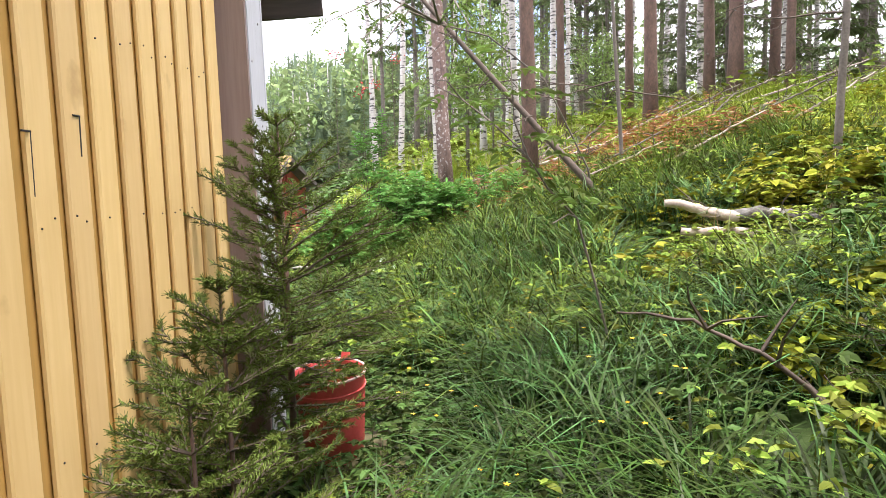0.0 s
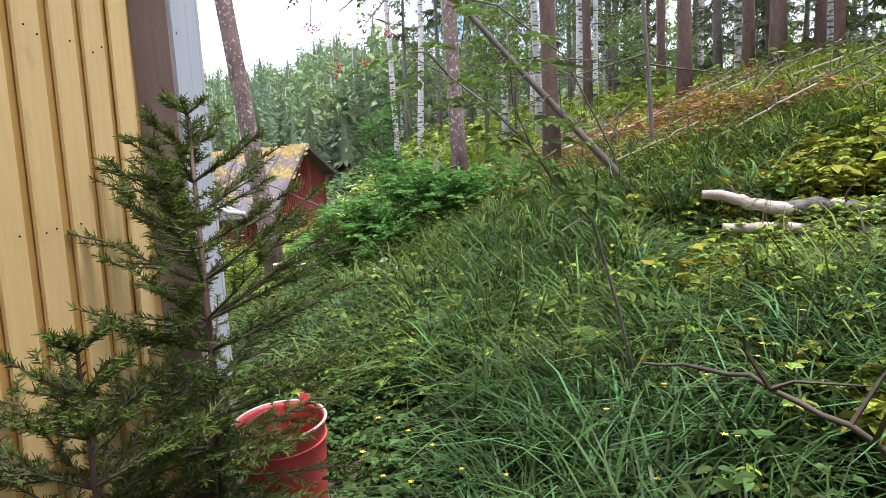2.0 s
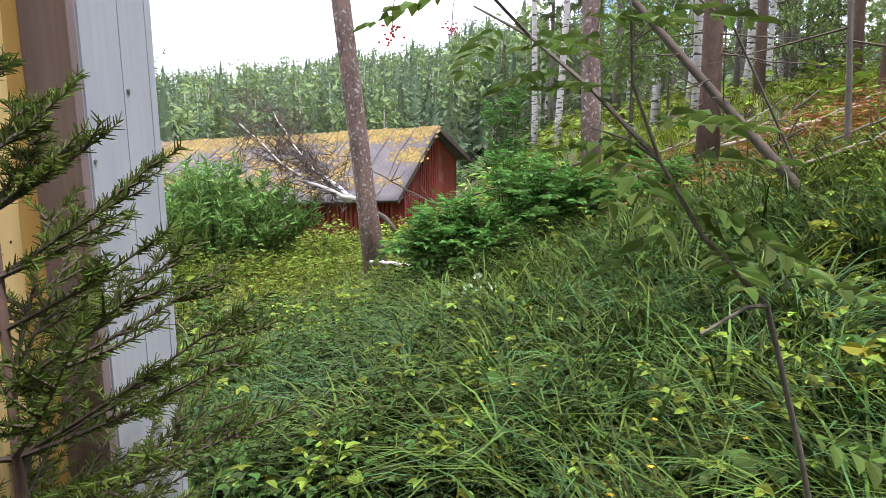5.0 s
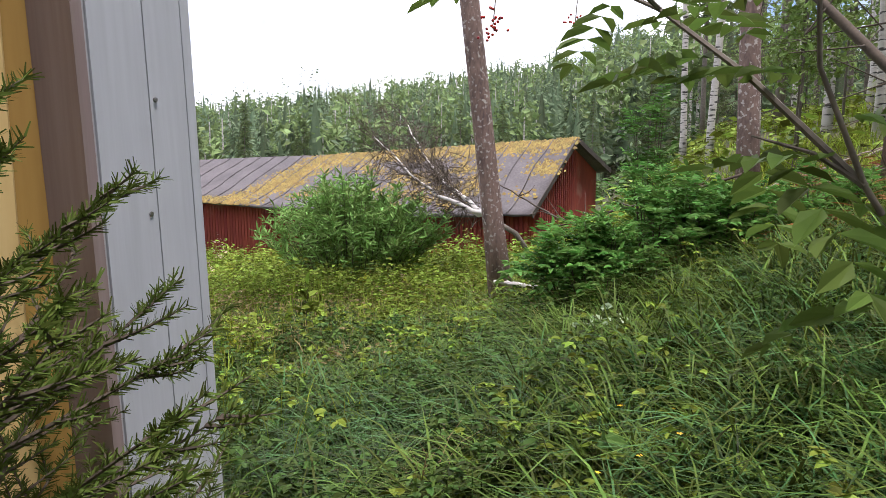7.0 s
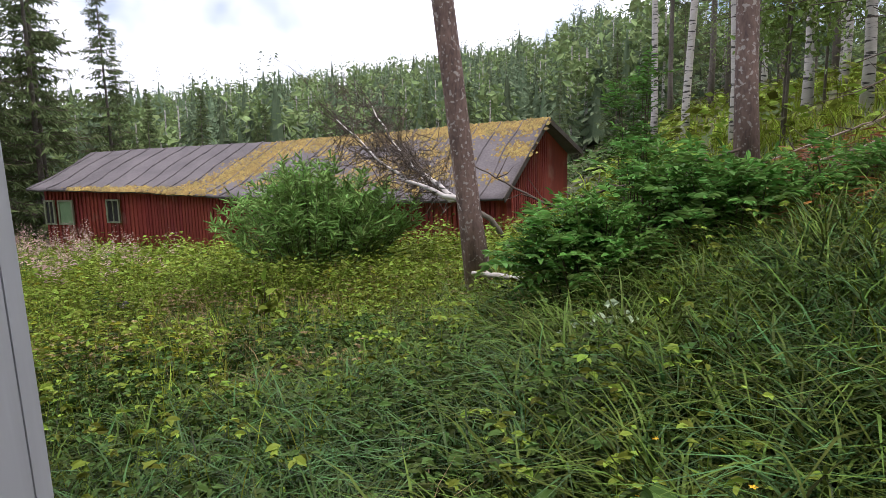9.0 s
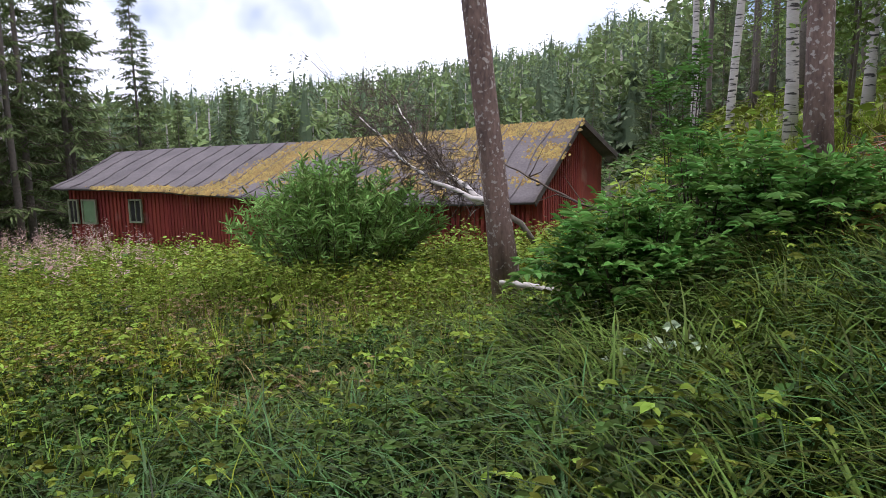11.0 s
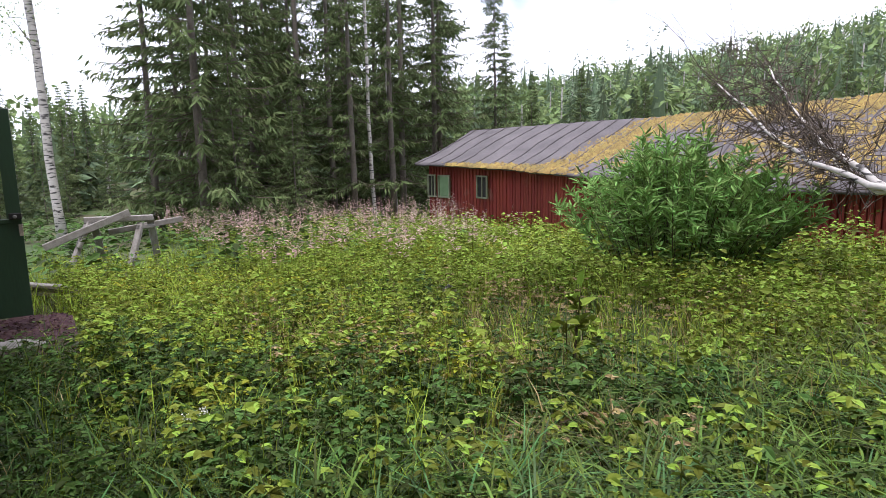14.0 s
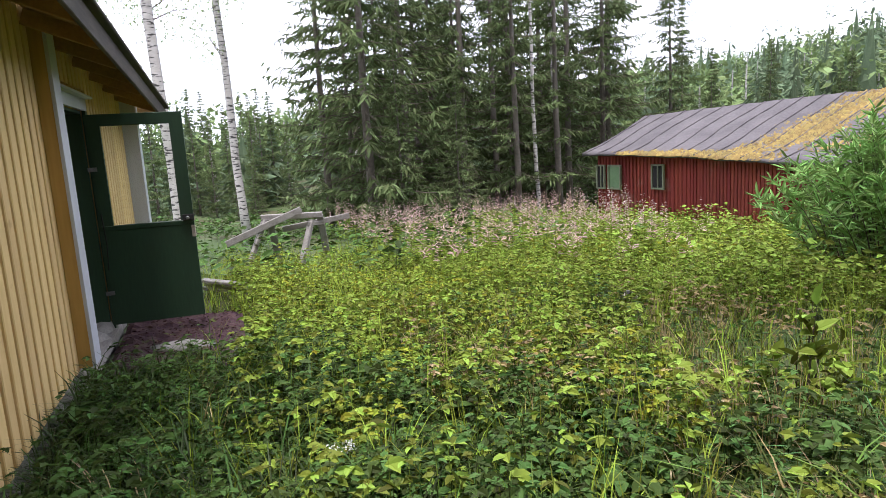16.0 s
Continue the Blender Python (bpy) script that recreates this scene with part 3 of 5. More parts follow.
def stone(size, seed, squash=(1, 1, 0.8)):
    r = np.random.default_rng(seed)
    bm = bmesh.new()
    bmesh.ops.create_icosphere(bm, subdivisions=2, radius=size)
    for v in bm.verts:
        v.co = Vector([c * s for c, s in zip(v.co, squash)]) * (1 + r.normal(0, 0.07))
    geo = Geo().add([tuple(v.co) for v in bm.verts], [tuple(v.index for v in f.verts) for f in bm.faces])
    bm.free()
    return geo


foundation = thing("foundation", "row of grey natural stones under the house walls", "foundation", kind="structure")
shapes = [stone(0.2, s, (1.2, 0.8, 0.9)).mesh("stone", STONE) for s in range(4)]
for k in range(28):
    fx = HOUSE_X1 - 0.15 - k * 0.36
    ob = part("stone", shapes[k % 4], STONE, foundation)
    ob.matrix_world = pose(fx, HOUSE_Y1 - 0.16 + rng.normal(0, 0.02), -0.30, *rng.uniform(-20, 20, 3))
for k in range(16):
    ob = part("stone", shapes[k % 4], STONE, foundation)
    ob.matrix_world = pose(HOUSE_X1 - 0.16, HOUSE_Y1 - 0.2 - k * 0.36, -0.28, rng.uniform(-20, 20), rng.uniform(-20, 20), 90)

g = Geo()
nx, ny = 24, 16
X, Y = np.meshgrid(np.linspace(-9.1, -7.0, nx), np.linspace(3.52, 4.68, ny), indexing="ij")
Z = -0.28 + rng.normal(0, 0.012, X.shape) - 0.05 * (Y - 3.6)
edge = (np.arange(nx)[:, None] % (nx - 1) == 0) | (np.arange(ny)[None] % (ny - 1) == 0)
Z = np.where(edge, Z - 0.05, Z)
top = np.stack([X, Y, Z], -1).reshape(-1, 3)
ii, jj = np.meshgrid(np.arange(nx - 1), np.arange(ny - 1), indexing="ij")
q = np.stack([ii * ny + jj, (ii + 1) * ny + jj, (ii + 1) * ny + jj + 1, ii * ny + jj + 1], -1).reshape(-1, 4)
g.add(top, q)
rim = [i * ny for i in range(nx)] + [(nx - 1) * ny + j for j in range(1, ny)] + [i * ny + ny - 1 for i in range(nx - 2, -1, -1)] + [j for j in range(ny - 2, 0, -1)]
low = [top[i] - np.array([0, 0, 0.4]) for i in rim]
m = len(rim)
g.add([top[i] for i in rim] + low, [(i, m + i, m + (i + 1) % m, (i + 1) % m) for i in range(m)])
solid("doorstep", g, SLAB, "low doorstep slab covered in purple-brown moss", "doorstep")

step_stone = solid("flat_stone", stone(0.3, 41, (1.0, 0.5, 0.16)), STONE, "flat grey stone lying on the mossy doorstep", "stone", smooth=True)
step_stone.matrix_world = pose(-7.75, 4.12, -0.30, 0, 0, 78)
g = Geo()
n = 700
lx, ly = rng.uniform(-9.05, -7.05, n), rng.uniform(3.55, 4.64, n)
az = rng.uniform(0, 6.283, n)
leaves(g, np.column_stack([lx, ly, -0.265 - 0.05 * (ly - 3.6)]), np.column_stack([np.cos(az), np.sin(az), rng.uniform(-0.1, 0.35, n)]), rng.uniform(0.015, 0.05, n), OVATE, rng, 0.4)
solid("leaf_litter", g, LITTER, "dry brown and purple leaf litter on the doorstep", "litter", kind="stuff")

# ---- red barn ----
EAVE_F = [(-18.38, 14.6, 0.81), (-14.9, 15.2, 0.74), (-12.2, 15.5, 0.60), (-8.0, 16.1, 0.45), (-5.0, 16.8, 0.52)]
RIDGE = [(-19.0, 17.2, 1.80), (-15.6, 18.4, 1.93), (-12.4, 18.9, 2.00), (-8.4, 19.2, 2.18), (-4.75, 19.6, 2.38)]
EAVE_B = [(-19.2, 19.8, 1.0), (-15.4, 21.0, 1.0), (-12.0, 21.5, 1.05), (-8.3, 21.8, 1.1), (-4.42, 21.9, 1.52)]


def curve_at(pts, s):
    """A point on a smooth line through the stations, s from 0 to 1."""
    p = np.array(pts)
    t = np.linspace(0, 1, len(p))
    return np.array([np.interp(s, t, p[:, c]) for c in range(3)])


barn = thing("barn", "long sagging red wooden barn with a mossy grey roof", "barn")
NS, NT = 60, 14
rng = np.random.default_rng(11)


def roof_sheet(edge_a, edge_b, thick=0.07):
    g = Geo()
    s = np.linspace(0, 1, NS)
    t = np.linspace(0, 1, NT)
    a = np.array([curve_at(edge_a, q) for q in s])
    b = np.array([curve_at(edge_b, q) for q in s])
    v = a[:, None] * (1 - t)[None, :, None] + b[:, None] * t[None, :, None]
    sag = 0.05 * np.sin(s * 9)[:, None] * np.sin(t * np.pi)[None] + rng.normal(0, 0.008, (NS, NT))
    v[..., 2] += sag - 0.06 * np.sin(t * np.pi)[None]
    lower = v.copy()
    lower[..., 2] -= thick
    i, j = np.meshgrid(np.arange(NS - 1), np.arange(NT - 1), indexing="ij")
    q = np.stack([i * NT + j, (i + 1) * NT + j, (i + 1) * NT + j + 1, i * NT + j + 1], -1).reshape(-1, 4)
    n = NS * NT
    rimq = [(i * NT, n + i * NT, n + (i + 1) * NT, (i + 1) * NT) for i in range(NS - 1)] + [((NS - 1) * NT + j, n + (NS - 1) * NT + j, n + (NS - 1) * NT + j + 1, (NS - 1) * NT + j + 1) for j in range(NT - 1)] + [(j + 1, n + j + 1, n + j, j) for j in range(NT - 1)]
    g.add(np.concatenate([v.reshape(-1, 3), lower.reshape(-1, 3)]), [q, q[:, ::-1] + n, rimq])
    return g, v


sheet, FRONT = roof_sheet(EAVE_F, RIDGE)
front_roof = part("roof_slope", sheet, FELT, barn, "grey felt roof with moss along the ridge", smooth=True)
sheet, BACK = roof_sheet(EAVE_B, RIDGE)
part("roof_slope", sheet, FELT, barn, smooth=True)


def front_at(s, t):
    i, j = min(s, 0.9999) * (NS - 1), min(t, 0.9999) * (NT - 1)
    a, c = int(i), int(j)
    p, q = i - a, j - c
    return (FRONT[a, c] * (1 - p) + FRONT[a + 1, c] * p) * (1 - q) + (FRONT[a, c + 1] * (1 - p) + FRONT[a + 1, c + 1] * p) * q


# overlapping felt strips with raised seams
for k in range(24):
    s = 0.01 + k * 0.041
    p = [front_at(min(1, s + 0.004 * math.sin(q)), q / 8) + np.array([0, -0.004, 0.012]) for q in range(9)]
    part("seam", tube(p, [0.018] * 9, 5), FELT, front_roof)

# moss cushions
g = Geo()
spots_at = []
for _ in range(260):
    band = rng.random()
    if band < 0.42:
        spots_at.append((rng.uniform(0.5, 1.0), 1 - abs(rng.normal(0, 0.075)), 0.015, 0.05))
    elif band < 0.56:
        q = rng.uniform(0.12, 0.5)
        spots_at.append((q, abs(rng.normal(0, 0.012 + 0.25 * max(0, q - 0.2))), 0.016, 0.02))
    elif band < 0.78:
        t = rng.uniform(0, 1)
        spots_at.append((0.40 + 0.12 * t + rng.normal(0, 0.022), t, 0.014, 0.07))
    else:
        spots_at.append((rng.uniform(0.52, 1), rng.uniform(0.1, 0.95), 0.012, 0.04))
for _ in range(15000):
    s0, t0, ds, dt = spots_at[rng.integers(0, len(spots_at))]
    s, t = s0 + rng.normal(0, ds), t0 + rng.normal(0, dt)
    if not (0 < s < 1 and 0 <= t <= 1):
        continue
    p = front_at(s, t) + np.array([rng.normal(0, 0.09), 0.0, 0.0])
    r = rng.uniform(0.025, 0.075)
    a0 = rng.uniform(0, 6.28)
    ring = [(p[0] + r * math.cos(a0 + q * 1.2566) * rng.uniform(0.7, 1.3), p[1] + r * math.sin(a0 + q * 1.2566), p[2] - 0.02 + 0.45 * r * math.sin(a0 + q * 1.2566)) for q in range(5)]
    g.add(ring + [(p[0], p[1], p[2] + r * 0.55)], [(q, (q + 1) % 5, 5) for q in range(5)])
part("moss", g, MOSS, barn, "thick yellow moss cushions", kind="stuff", smooth=True)


def barn_wall(pts_fn, count, z_low, name, depth):
    wall = part(name, bar(pts_fn(0) + np.array([0, depth, -0.7]), pts_fn(1) + np.array([0, depth, -0.7]), 0.1, 1.5, 0.01), BARNRED, barn, "red weathered board wall")
    for k in range(count):
        p = pts_fn((k + 0.5) / count)
        zb = z_low + rng.normal(0, 0.02)
        ob = part("board", bar((p[0], p[1] + depth - 0.085, zb), (p[0] + rng.normal(0, 0.006), p[1] + depth - 0.085, p[2] - 0.05), 0.085, 0.03, 0.006, up=(0, 1, 0)), BARNRED, wall)
    return wall


front_wall = barn_wall(lambda s: curve_at(EAVE_F, 0.015 + 0.97 * s), 105, -1.35, "front_wall", 0.42)
gable = part("gable_wall", Geo().add([(-4.95, 17.2, -1.2), (-4.75, 21.6, -1.2), (-4.75, 21.6, 1.44), (-5.0, 19.6, 2.26), (-5.1, 17.2, 0.62), (-5.1, 17.2, -1.2), (-4.9, 21.6, -1.2), (-4.9, 21.6, 1.44), (-5.15, 19.6, 2.26), (-5.25, 17.2, 0.62)],
             [[(0, 1, 2, 3, 4), (9, 8, 7, 6, 5)], [(0, 5, 6, 1), (1, 6, 7, 2), (2, 7, 8, 3), (3, 8, 9, 4), (4, 9, 5, 0)]]), BARNRED, barn, "red weathered gable boards")
for k in range(26):
    yy = 17.3 + k * 0.165
    ztop = (0.62 + (yy - 17.2) * 0.683 if yy < 19.6 else 2.26 - (yy - 19.6) * 0.41) - 0.06
    part("board", bar((-4.93 + 0.02 * k / 26, yy, -1.2), (-4.96 + 0.02 * k / 26, yy, ztop), 0.085, 0.03, 0.006, up=(1, 0, 0)), BARNRED, gable)
part("barge_board", bar(np.array(EAVE_F[-1]) + (0.02, 0, -0.06), np.array(RIDGE[-1]) + (0.02, 0, -0.06), 0.03, 0.14, 0.005), DARKWOOD, barn)
part("barge_board", bar(np.array(EAVE_B[-1]) + (0.02, 0, -0.06), np.array(RIDGE[-1]) + (0.02, 0, -0.06), 0.03, 0.14, 0.005), DARKWOOD, barn)
part("end_wall", bar((-18.3, 15.1, -0.3), (-18.8, 19.6, -0.3), 0.1, 2.2, 0.01), BARNRED, barn)
part("back_wall", bar((-18.8, 19.6, -0.3), (-4.9, 21.6, -0.3), 0.1, 2.4, 0.01), BARNRED, barn)


def barn_window(s, zc, w, h, hatch=False):
    p, p2 = curve_at(EAVE_F, s), curve_at(EAVE_F, s + 0.01)
    turn = math.degrees(math.atan2(p2[1] - p[1], p2[0] - p[0]))
    # A window is a near-black slab in place of the unlit barn inside.
    win = part("hatch" if hatch else "window", box_geo(-w / 2, w / 2, -0.02, 0.03, -h / 2, h / 2), PALEGREEN if hatch else BLACK, barn, "faded green board hatch" if hatch else "small barn window with pale frame, the dark inside painted black")
    win.matrix_world = pose(p[0], p[1] + 0.42 - 0.15, zc, 0, 0, turn)
    for x0, x1, z0, z1 in ((-w / 2 - 0.045, -w / 2, -h / 2 - 0.045, h / 2 + 0.045), (w / 2, w / 2 + 0.045, -h / 2 - 0.045, h / 2 + 0.045), (-w / 2, w / 2, h / 2, h / 2 + 0.045), (-w / 2, w / 2, -h / 2 - 0.045, -h / 2)):
        part("frame", box_geo(x0, x1, -0.06, -0.005, z0, z1), FRAMEGREEN, win)
    if not hatch:
        part("mullion", box_geo(-0.012, 0.012, -0.05, -0.015, -h / 2, h / 2), FRAMEGREEN, win)


barn_window(0.185, 0.16, 0.34, 0.56)
barn_window(0.0722, 0.12, 0.42, 0.6, True)
barn_window(0.033, 0.12, 0.26, 0.6)

# ---- trees ----


def spruce_meshes(height, reach, seed, start=0.06, sparse=1.0, spray=0.34, per=9, whorl=6):
    """Trunk, crown and dead lower branches of a spruce that stands at the origin."""
    r = np.random.default_rng(seed)
    n = 9
    zs = np.linspace(0, height, n)
    bend = np.cumsum(r.normal(0, 0.012 * height / n, (n, 2)), axis=0)
    trunk = tube(np.column_stack([bend, zs]), 0.0082 * height * (1 - zs / height) ** 0.9 + 0.006, 8)
    crown, dead = Geo(), Geo()
    z = height * start
    while z < height * 0.985:
        f = 1 - z / height
        length = reach * (f ** 0.8) * (1.0 if z > height * (start + 0.08) else 0.75) * r.uniform(0.7, 1.15)
        for _ in range(max(3, int(whorl * sparse))):
            if r.random() > 0.88 * sparse + 0.1:
                continue
            az, ln = r.uniform(0, 6.283), length * r.uniform(0.55, 1.15)
            d = np.array([math.cos(az), math.sin(az), 0])
            m = max(4, int(per * (0.3 + 0.7 * f)))
            s = np.linspace(0.15, 1, m)
            cx = np.interp(z, zs, bend[:, 0]), np.interp(z, zs, bend[:, 1]), z
            droop = r.uniform(0.1, 0.5)
            pts = np.array(cx) + d * (ln * s)[:, None] + np.array([0, 0, 1.0]) * (ln * (-droop * s + 0.22 * s ** 3))[:, None]
            tube(pts[:: max(1, m // 4)], np.linspace(0.012, 0.005, len(pts[:: max(1, m // 4)])) * (0.6 + f), 3, geo=dead)
            bare = f > 0.72 and r.random() < 0.35
            for side in (-1, 1):
                sd = np.array([-d[1], d[0], 0]) * side
                k = 3 if bare else m
                sub = pts[-k:]
                along = d * 0.7 + sd * r.uniform(0.3, 1.1, (k, 1)) + np.array([0, 0, 1.0]) * r.uniform(-1.3, 0.05, (k, 1))
                leaves(crown, sub + r.normal(0, 0.035, (k, 3)), along, spray * (0.6 + 0.6 * f) * r.uniform(0.5, 1.3, k), SPRAY, r, 0.8)
            leaves(crown, pts, np.tile(d, (m, 1)) + r.normal(0, 0.45, (m, 3)) + [0, 0, -0.25], spray * (0.5 + 0.5 * f) * r.uniform(0.5, 1.2, m), SPRAY, r, 0.9)
        z += height * (0.017 + 0.02 * f) * r.uniform(0.75, 1.25)
    for _ in range(int(26 + 40 * start)):
        h0, az, ln = r.uniform(0.03, 0.4) * height, r.uniform(0, 6.283), r.uniform(0.5, 1.1) * reach * 0.75
        o = np.array([np.interp(h0, zs, bend[:, 0]), np.interp(h0, zs, bend[:, 1]), h0])
        e = o + np.array([math.cos(az), math.sin(az), r.uniform(-0.55, -0.1)]) * ln
        tube([o, (o + e) / 2 + r.normal(0, 0.05, 3), e], [0.013, 0.009, 0.004], 3, geo=dead)
        for q in (0.45, 0.65, 0.85):
            p = o + (e - o) * q
            tube([p, p + (e - o) * 0.16 + r.normal(0, 0.14, 3) - [0, 0, 0.12]], [0.006, 0.003], 3, geo=dead)
    leaves(crown, np.array([[bend[-1, 0], bend[-1, 1], height * 0.95]] * 6), r.normal(0, 0.25, (6, 3)) + [0, 0, 1], spray, SPRAY, r, 0.5)
    return trunk, crown, dead


def bare_trunk(height, radius, seed, lean=(0, 0), stubs=14, stub_from=0.08, wobble=0.01):
    """A forest trunk with short dead branch stubs; it stands at the origin."""
    r = np.random.default_rng(seed)
    n = 12
    zs = np.linspace(-0.3, height, n)
    f = zs / height
    xy = np.column_stack([lean[0] * f, lean[1] * f]) * height + np.cumsum(r.normal(0, wobble, (n, 2)), axis=0)
    rad = radius * (1 - 0.55 * np.clip(f, 0, 1)) * (1 + 0.35 * np.exp(-np.clip(zs + 0.3, 0, None) / 0.25))
    geo = tube(np.column_stack([xy, zs]), rad, 12, rough=0.035, rng=r)
    twigs = Geo()
    for _ in range(stubs):
        h = r.uniform(stub_from, 0.8) * height
        az, ln = r.uniform(0, 6.283), r.uniform(0.3, 1.5)
        c = np.array([np.interp(h, zs, xy[:, 0]), np.interp(h, zs, xy[:, 1]), h])
        d = np.array([math.cos(az), math.sin(az), r.uniform(-0.35, 0.1)])
        s = np.linspace(0, 1, 5)
        p = c + d * (s * ln)[:, None] + r.normal(0, 0.03, (5, 3)) * s[:, None]
        tube(p, 0.012 * (1 - s * 0.8), 4, geo=twigs)
        for _ in range(4):
            q = p[r.integers(1, 5)]
            e = q + d * ln * 0.25 + r.normal(0, 0.13, 3)
            tube([q, (q + e) / 2 + r.normal(0, 0.02, 3), e], [0.005, 0.004, 0.002], 3, geo=twigs)
    return geo, twigs, np.column_stack([xy, zs])


def cloud_crown(centre, size, count, leaf, seed, template=OVATE, clumps=40):
    """An airy crown of leaf clumps round a centre; gaps between the clumps stay open."""
    r = np.random.default_rng(seed)
    c = unit(r.normal(0, 1, (clumps, 3))) * r.uniform(0.25, 1, (clumps, 1)) * np.array(size) + np.array(centre)
    geo = Geo()
    pos = np.repeat(c, count // clumps, axis=0)
    pos = pos + r.normal(0, 0.16, pos.shape) * np.array(size).mean()
    return leaves(geo, pos, r.normal(0, 1, pos.shape) + [0, 0, -0.35], leaf * r.uniform(0.6, 1.3, len(pos)), template, r, 1.0)


def tree(name, label, trunk, bark, crown=None, leaf=None, at=None, twigs=None, group="", category="tree"):
    t = thing(name, label, category, group)
    part("trunk", trunk, bark, t, smooth=True)
    if twigs is not None and twigs.count:
        part("dead_branch", twigs, TWIG, t, "thin bare dead branches", kind="stuff")
    if crown is not None:
        part("crown", crown, leaf, t)
    return placed(t, at)


def stand(x, y, turn=0.0, size=1.0, sink=0.0):
    return pose(x, y, float(ground_z(x, y)) - sink, 0, 0, turn) @ Matrix.Scale(size, 4)


# two pines before the barn
g, tw, _ = bare_trunk(15, 0.125, 21, lean=(-0.09, -0.06), stubs=3, stub_from=0.3)
tree("pine_tree", "leaning pink-grey pine trunk with flaky bark", g, PINEBARK, cloud_crown((-1.2, -0.8, 13.5), (1.8, 1.8, 2.0), 6000, 0.22, 1, NEEDLE), PINENEEDLE, stand(-2.50, 9.10), tw)
g, tw, _ = bare_trunk(16, 0.10, 22, lean=(-0.035, 0.0), stubs=8, stub_from=0.15)
tree("pine_tree", "straight pine trunk with thin dead branches", g, PINEBARK, cloud_crown((-0.5, 0, 14.5), (1.8, 1.8, 2.0), 6000, 0.22, 2, NEEDLE), PINENEEDLE, stand(0.0, 9.45), tw)

# trunks on the hillside
HILL_TRUNKS = [(1.24, 9.92, 0.14), (3.52, 11.47, 0.14), (5.54, 12.86, 0.17), (5.5, 14.0, 0.14), (6.4, 12.5, 0.10), (8.2, 11.0, 0.13), (4.4, 16.0, 0.12), (2.6, 15.0, 0.11), (7.6, 15.5, 0.15), (9.8, 13.5, 0.14), (6.6, 9.2, 0.12)]
for k, (x, y, rad) in enumerate(HILL_TRUNKS):
    g, tw, _ = bare_trunk(15, 0.82 * rad, 40 + k, lean=(0.004 * (k % 3 - 1), 0), stubs=26, stub_from=0.06)
    _, cr, _ = spruce_meshes(15, 1.9, 140 + k, start=0.40, sparse=0.8, spray=0.42, per=9)
    tree("spruce_tree", "reddish brown spruce trunk with dead lower branches", g, SPRUCEBARK, cr, SPRUCE, stand(x, y), tw, group="spruces on the slope")

# slim grey stems and the leaning dead stem
for x, y, top, rad, lab in ((3.29, 5.61, (0.03, 0.02), 0.035, "slim grey stem beside the fallen log"), (2.19, 8.2, (-0.05, 0.02), 0.026, "thin grey dead stem in the grass")):
    g, tw, _ = bare_trunk(5.5, rad, int(x * 10), lean=top, stubs=10, stub_from=0.2)
    tree("sapling_stem", lab, g, GREYBARK, at=stand(x, y), twigs=tw)
r = np.random.default_rng(5)
s = np.linspace(0, 1, 14)
base = np.array([1.76, 6.95, float(ground_z(1.76, 6.95)) - 0.05])
tip = np.array([-0.72, 8.26, 4.25])
p = base + (tip - base) * s[:, None] + np.column_stack([0.10 * np.sin(s * 3.1), 0 * s, -0.14 * np.sin(s * 3.1)])
g = tube(p, 0.042 * (1 - 0.45 * s), 8)
tw = Geo()
for _ in range(12):
    q = p[r.integers(3, 13)]
    tube([q, q + r.normal(0, 0.15, 3), q + r.normal(0, 0.35, 3)], [0.009, 0.006, 0.003], 4, geo=tw)
tree("leaning_dead_tree", "thin dead tree leaning over the slope", g, TWIG, twigs=tw)

# birches
def birch(height, radius, seed, lean=(0.02, 0), crown_from=0.45, count=5000):
    g, tw, line = bare_trunk(height, radius, seed, lean=lean, stubs=6, stub_from=0.4, wobble=0.03)
    c = Geo()
    r = np.random.default_rng(seed + 1)
    for _ in range(26):
        h = r.uniform(crown_from, 1) * height
        o = np.array([np.interp(h, line[:, 2], line[:, 0]), np.interp(h, line[:, 2], line[:, 1]), h])
        d = np.array([r.normal(), r.normal(), 0.5])
        e = o + unit(d) * r.uniform(0.6, 1.9) * (1.25 - h / height)
        tube([o, (o + e) / 2 + [0, 0, 0.1], e], [0.016, 0.01, 0.004], 4, geo=tw)
        n = count // 26
        pos = o + (e - o) * r.uniform(0.35, 1.1, (n, 1)) + r.normal(0, 0.22, (n, 3)) - np.array([0, 0, 1.0]) * abs(r.normal(0, 0.3, (n, 1)))
        leaves(c, pos, r.normal(0, 1, (n, 3)) + [0, 0, -0.6], 0.06 * r.uniform(0.7, 1.3, n), OVATE, r, 1.0)
    return g, tw, c


for x, y, rad, seed, lab in ((-17.4, 3.6, 0.14, 71, "white birch with dark patches behind the house"), (-21.4, 5.15, 0.13, 72, "tall white birch at the meadow edge"), (-19.5, 2.2, 0.12, 73, "white birch seen past the eave")):
    g, tw, c = birch(15, rad, seed, lean=(-0.012, -0.02), crown_from=0.33)
    tree("birch_tree", lab, g, BIRCHBARK, c, BIRCHLEAF, stand(x, y), tw)
BM = [birch(13, 0.085, 80 + k, crown_from=0.6, count=2600) for k in range(3)]
birches = [tree("birch_tree", "slim white birch in the spruce wood", g, BIRCHBARK, c, BIRCHLEAF, stand(x, y), tw, "birches in the wood") for (g, tw, c), (x, y) in zip(BM, ((0.83, 16.0), (-1.3, 18.0), (1.75, 20.0)))]
r = np.random.default_rng(17)
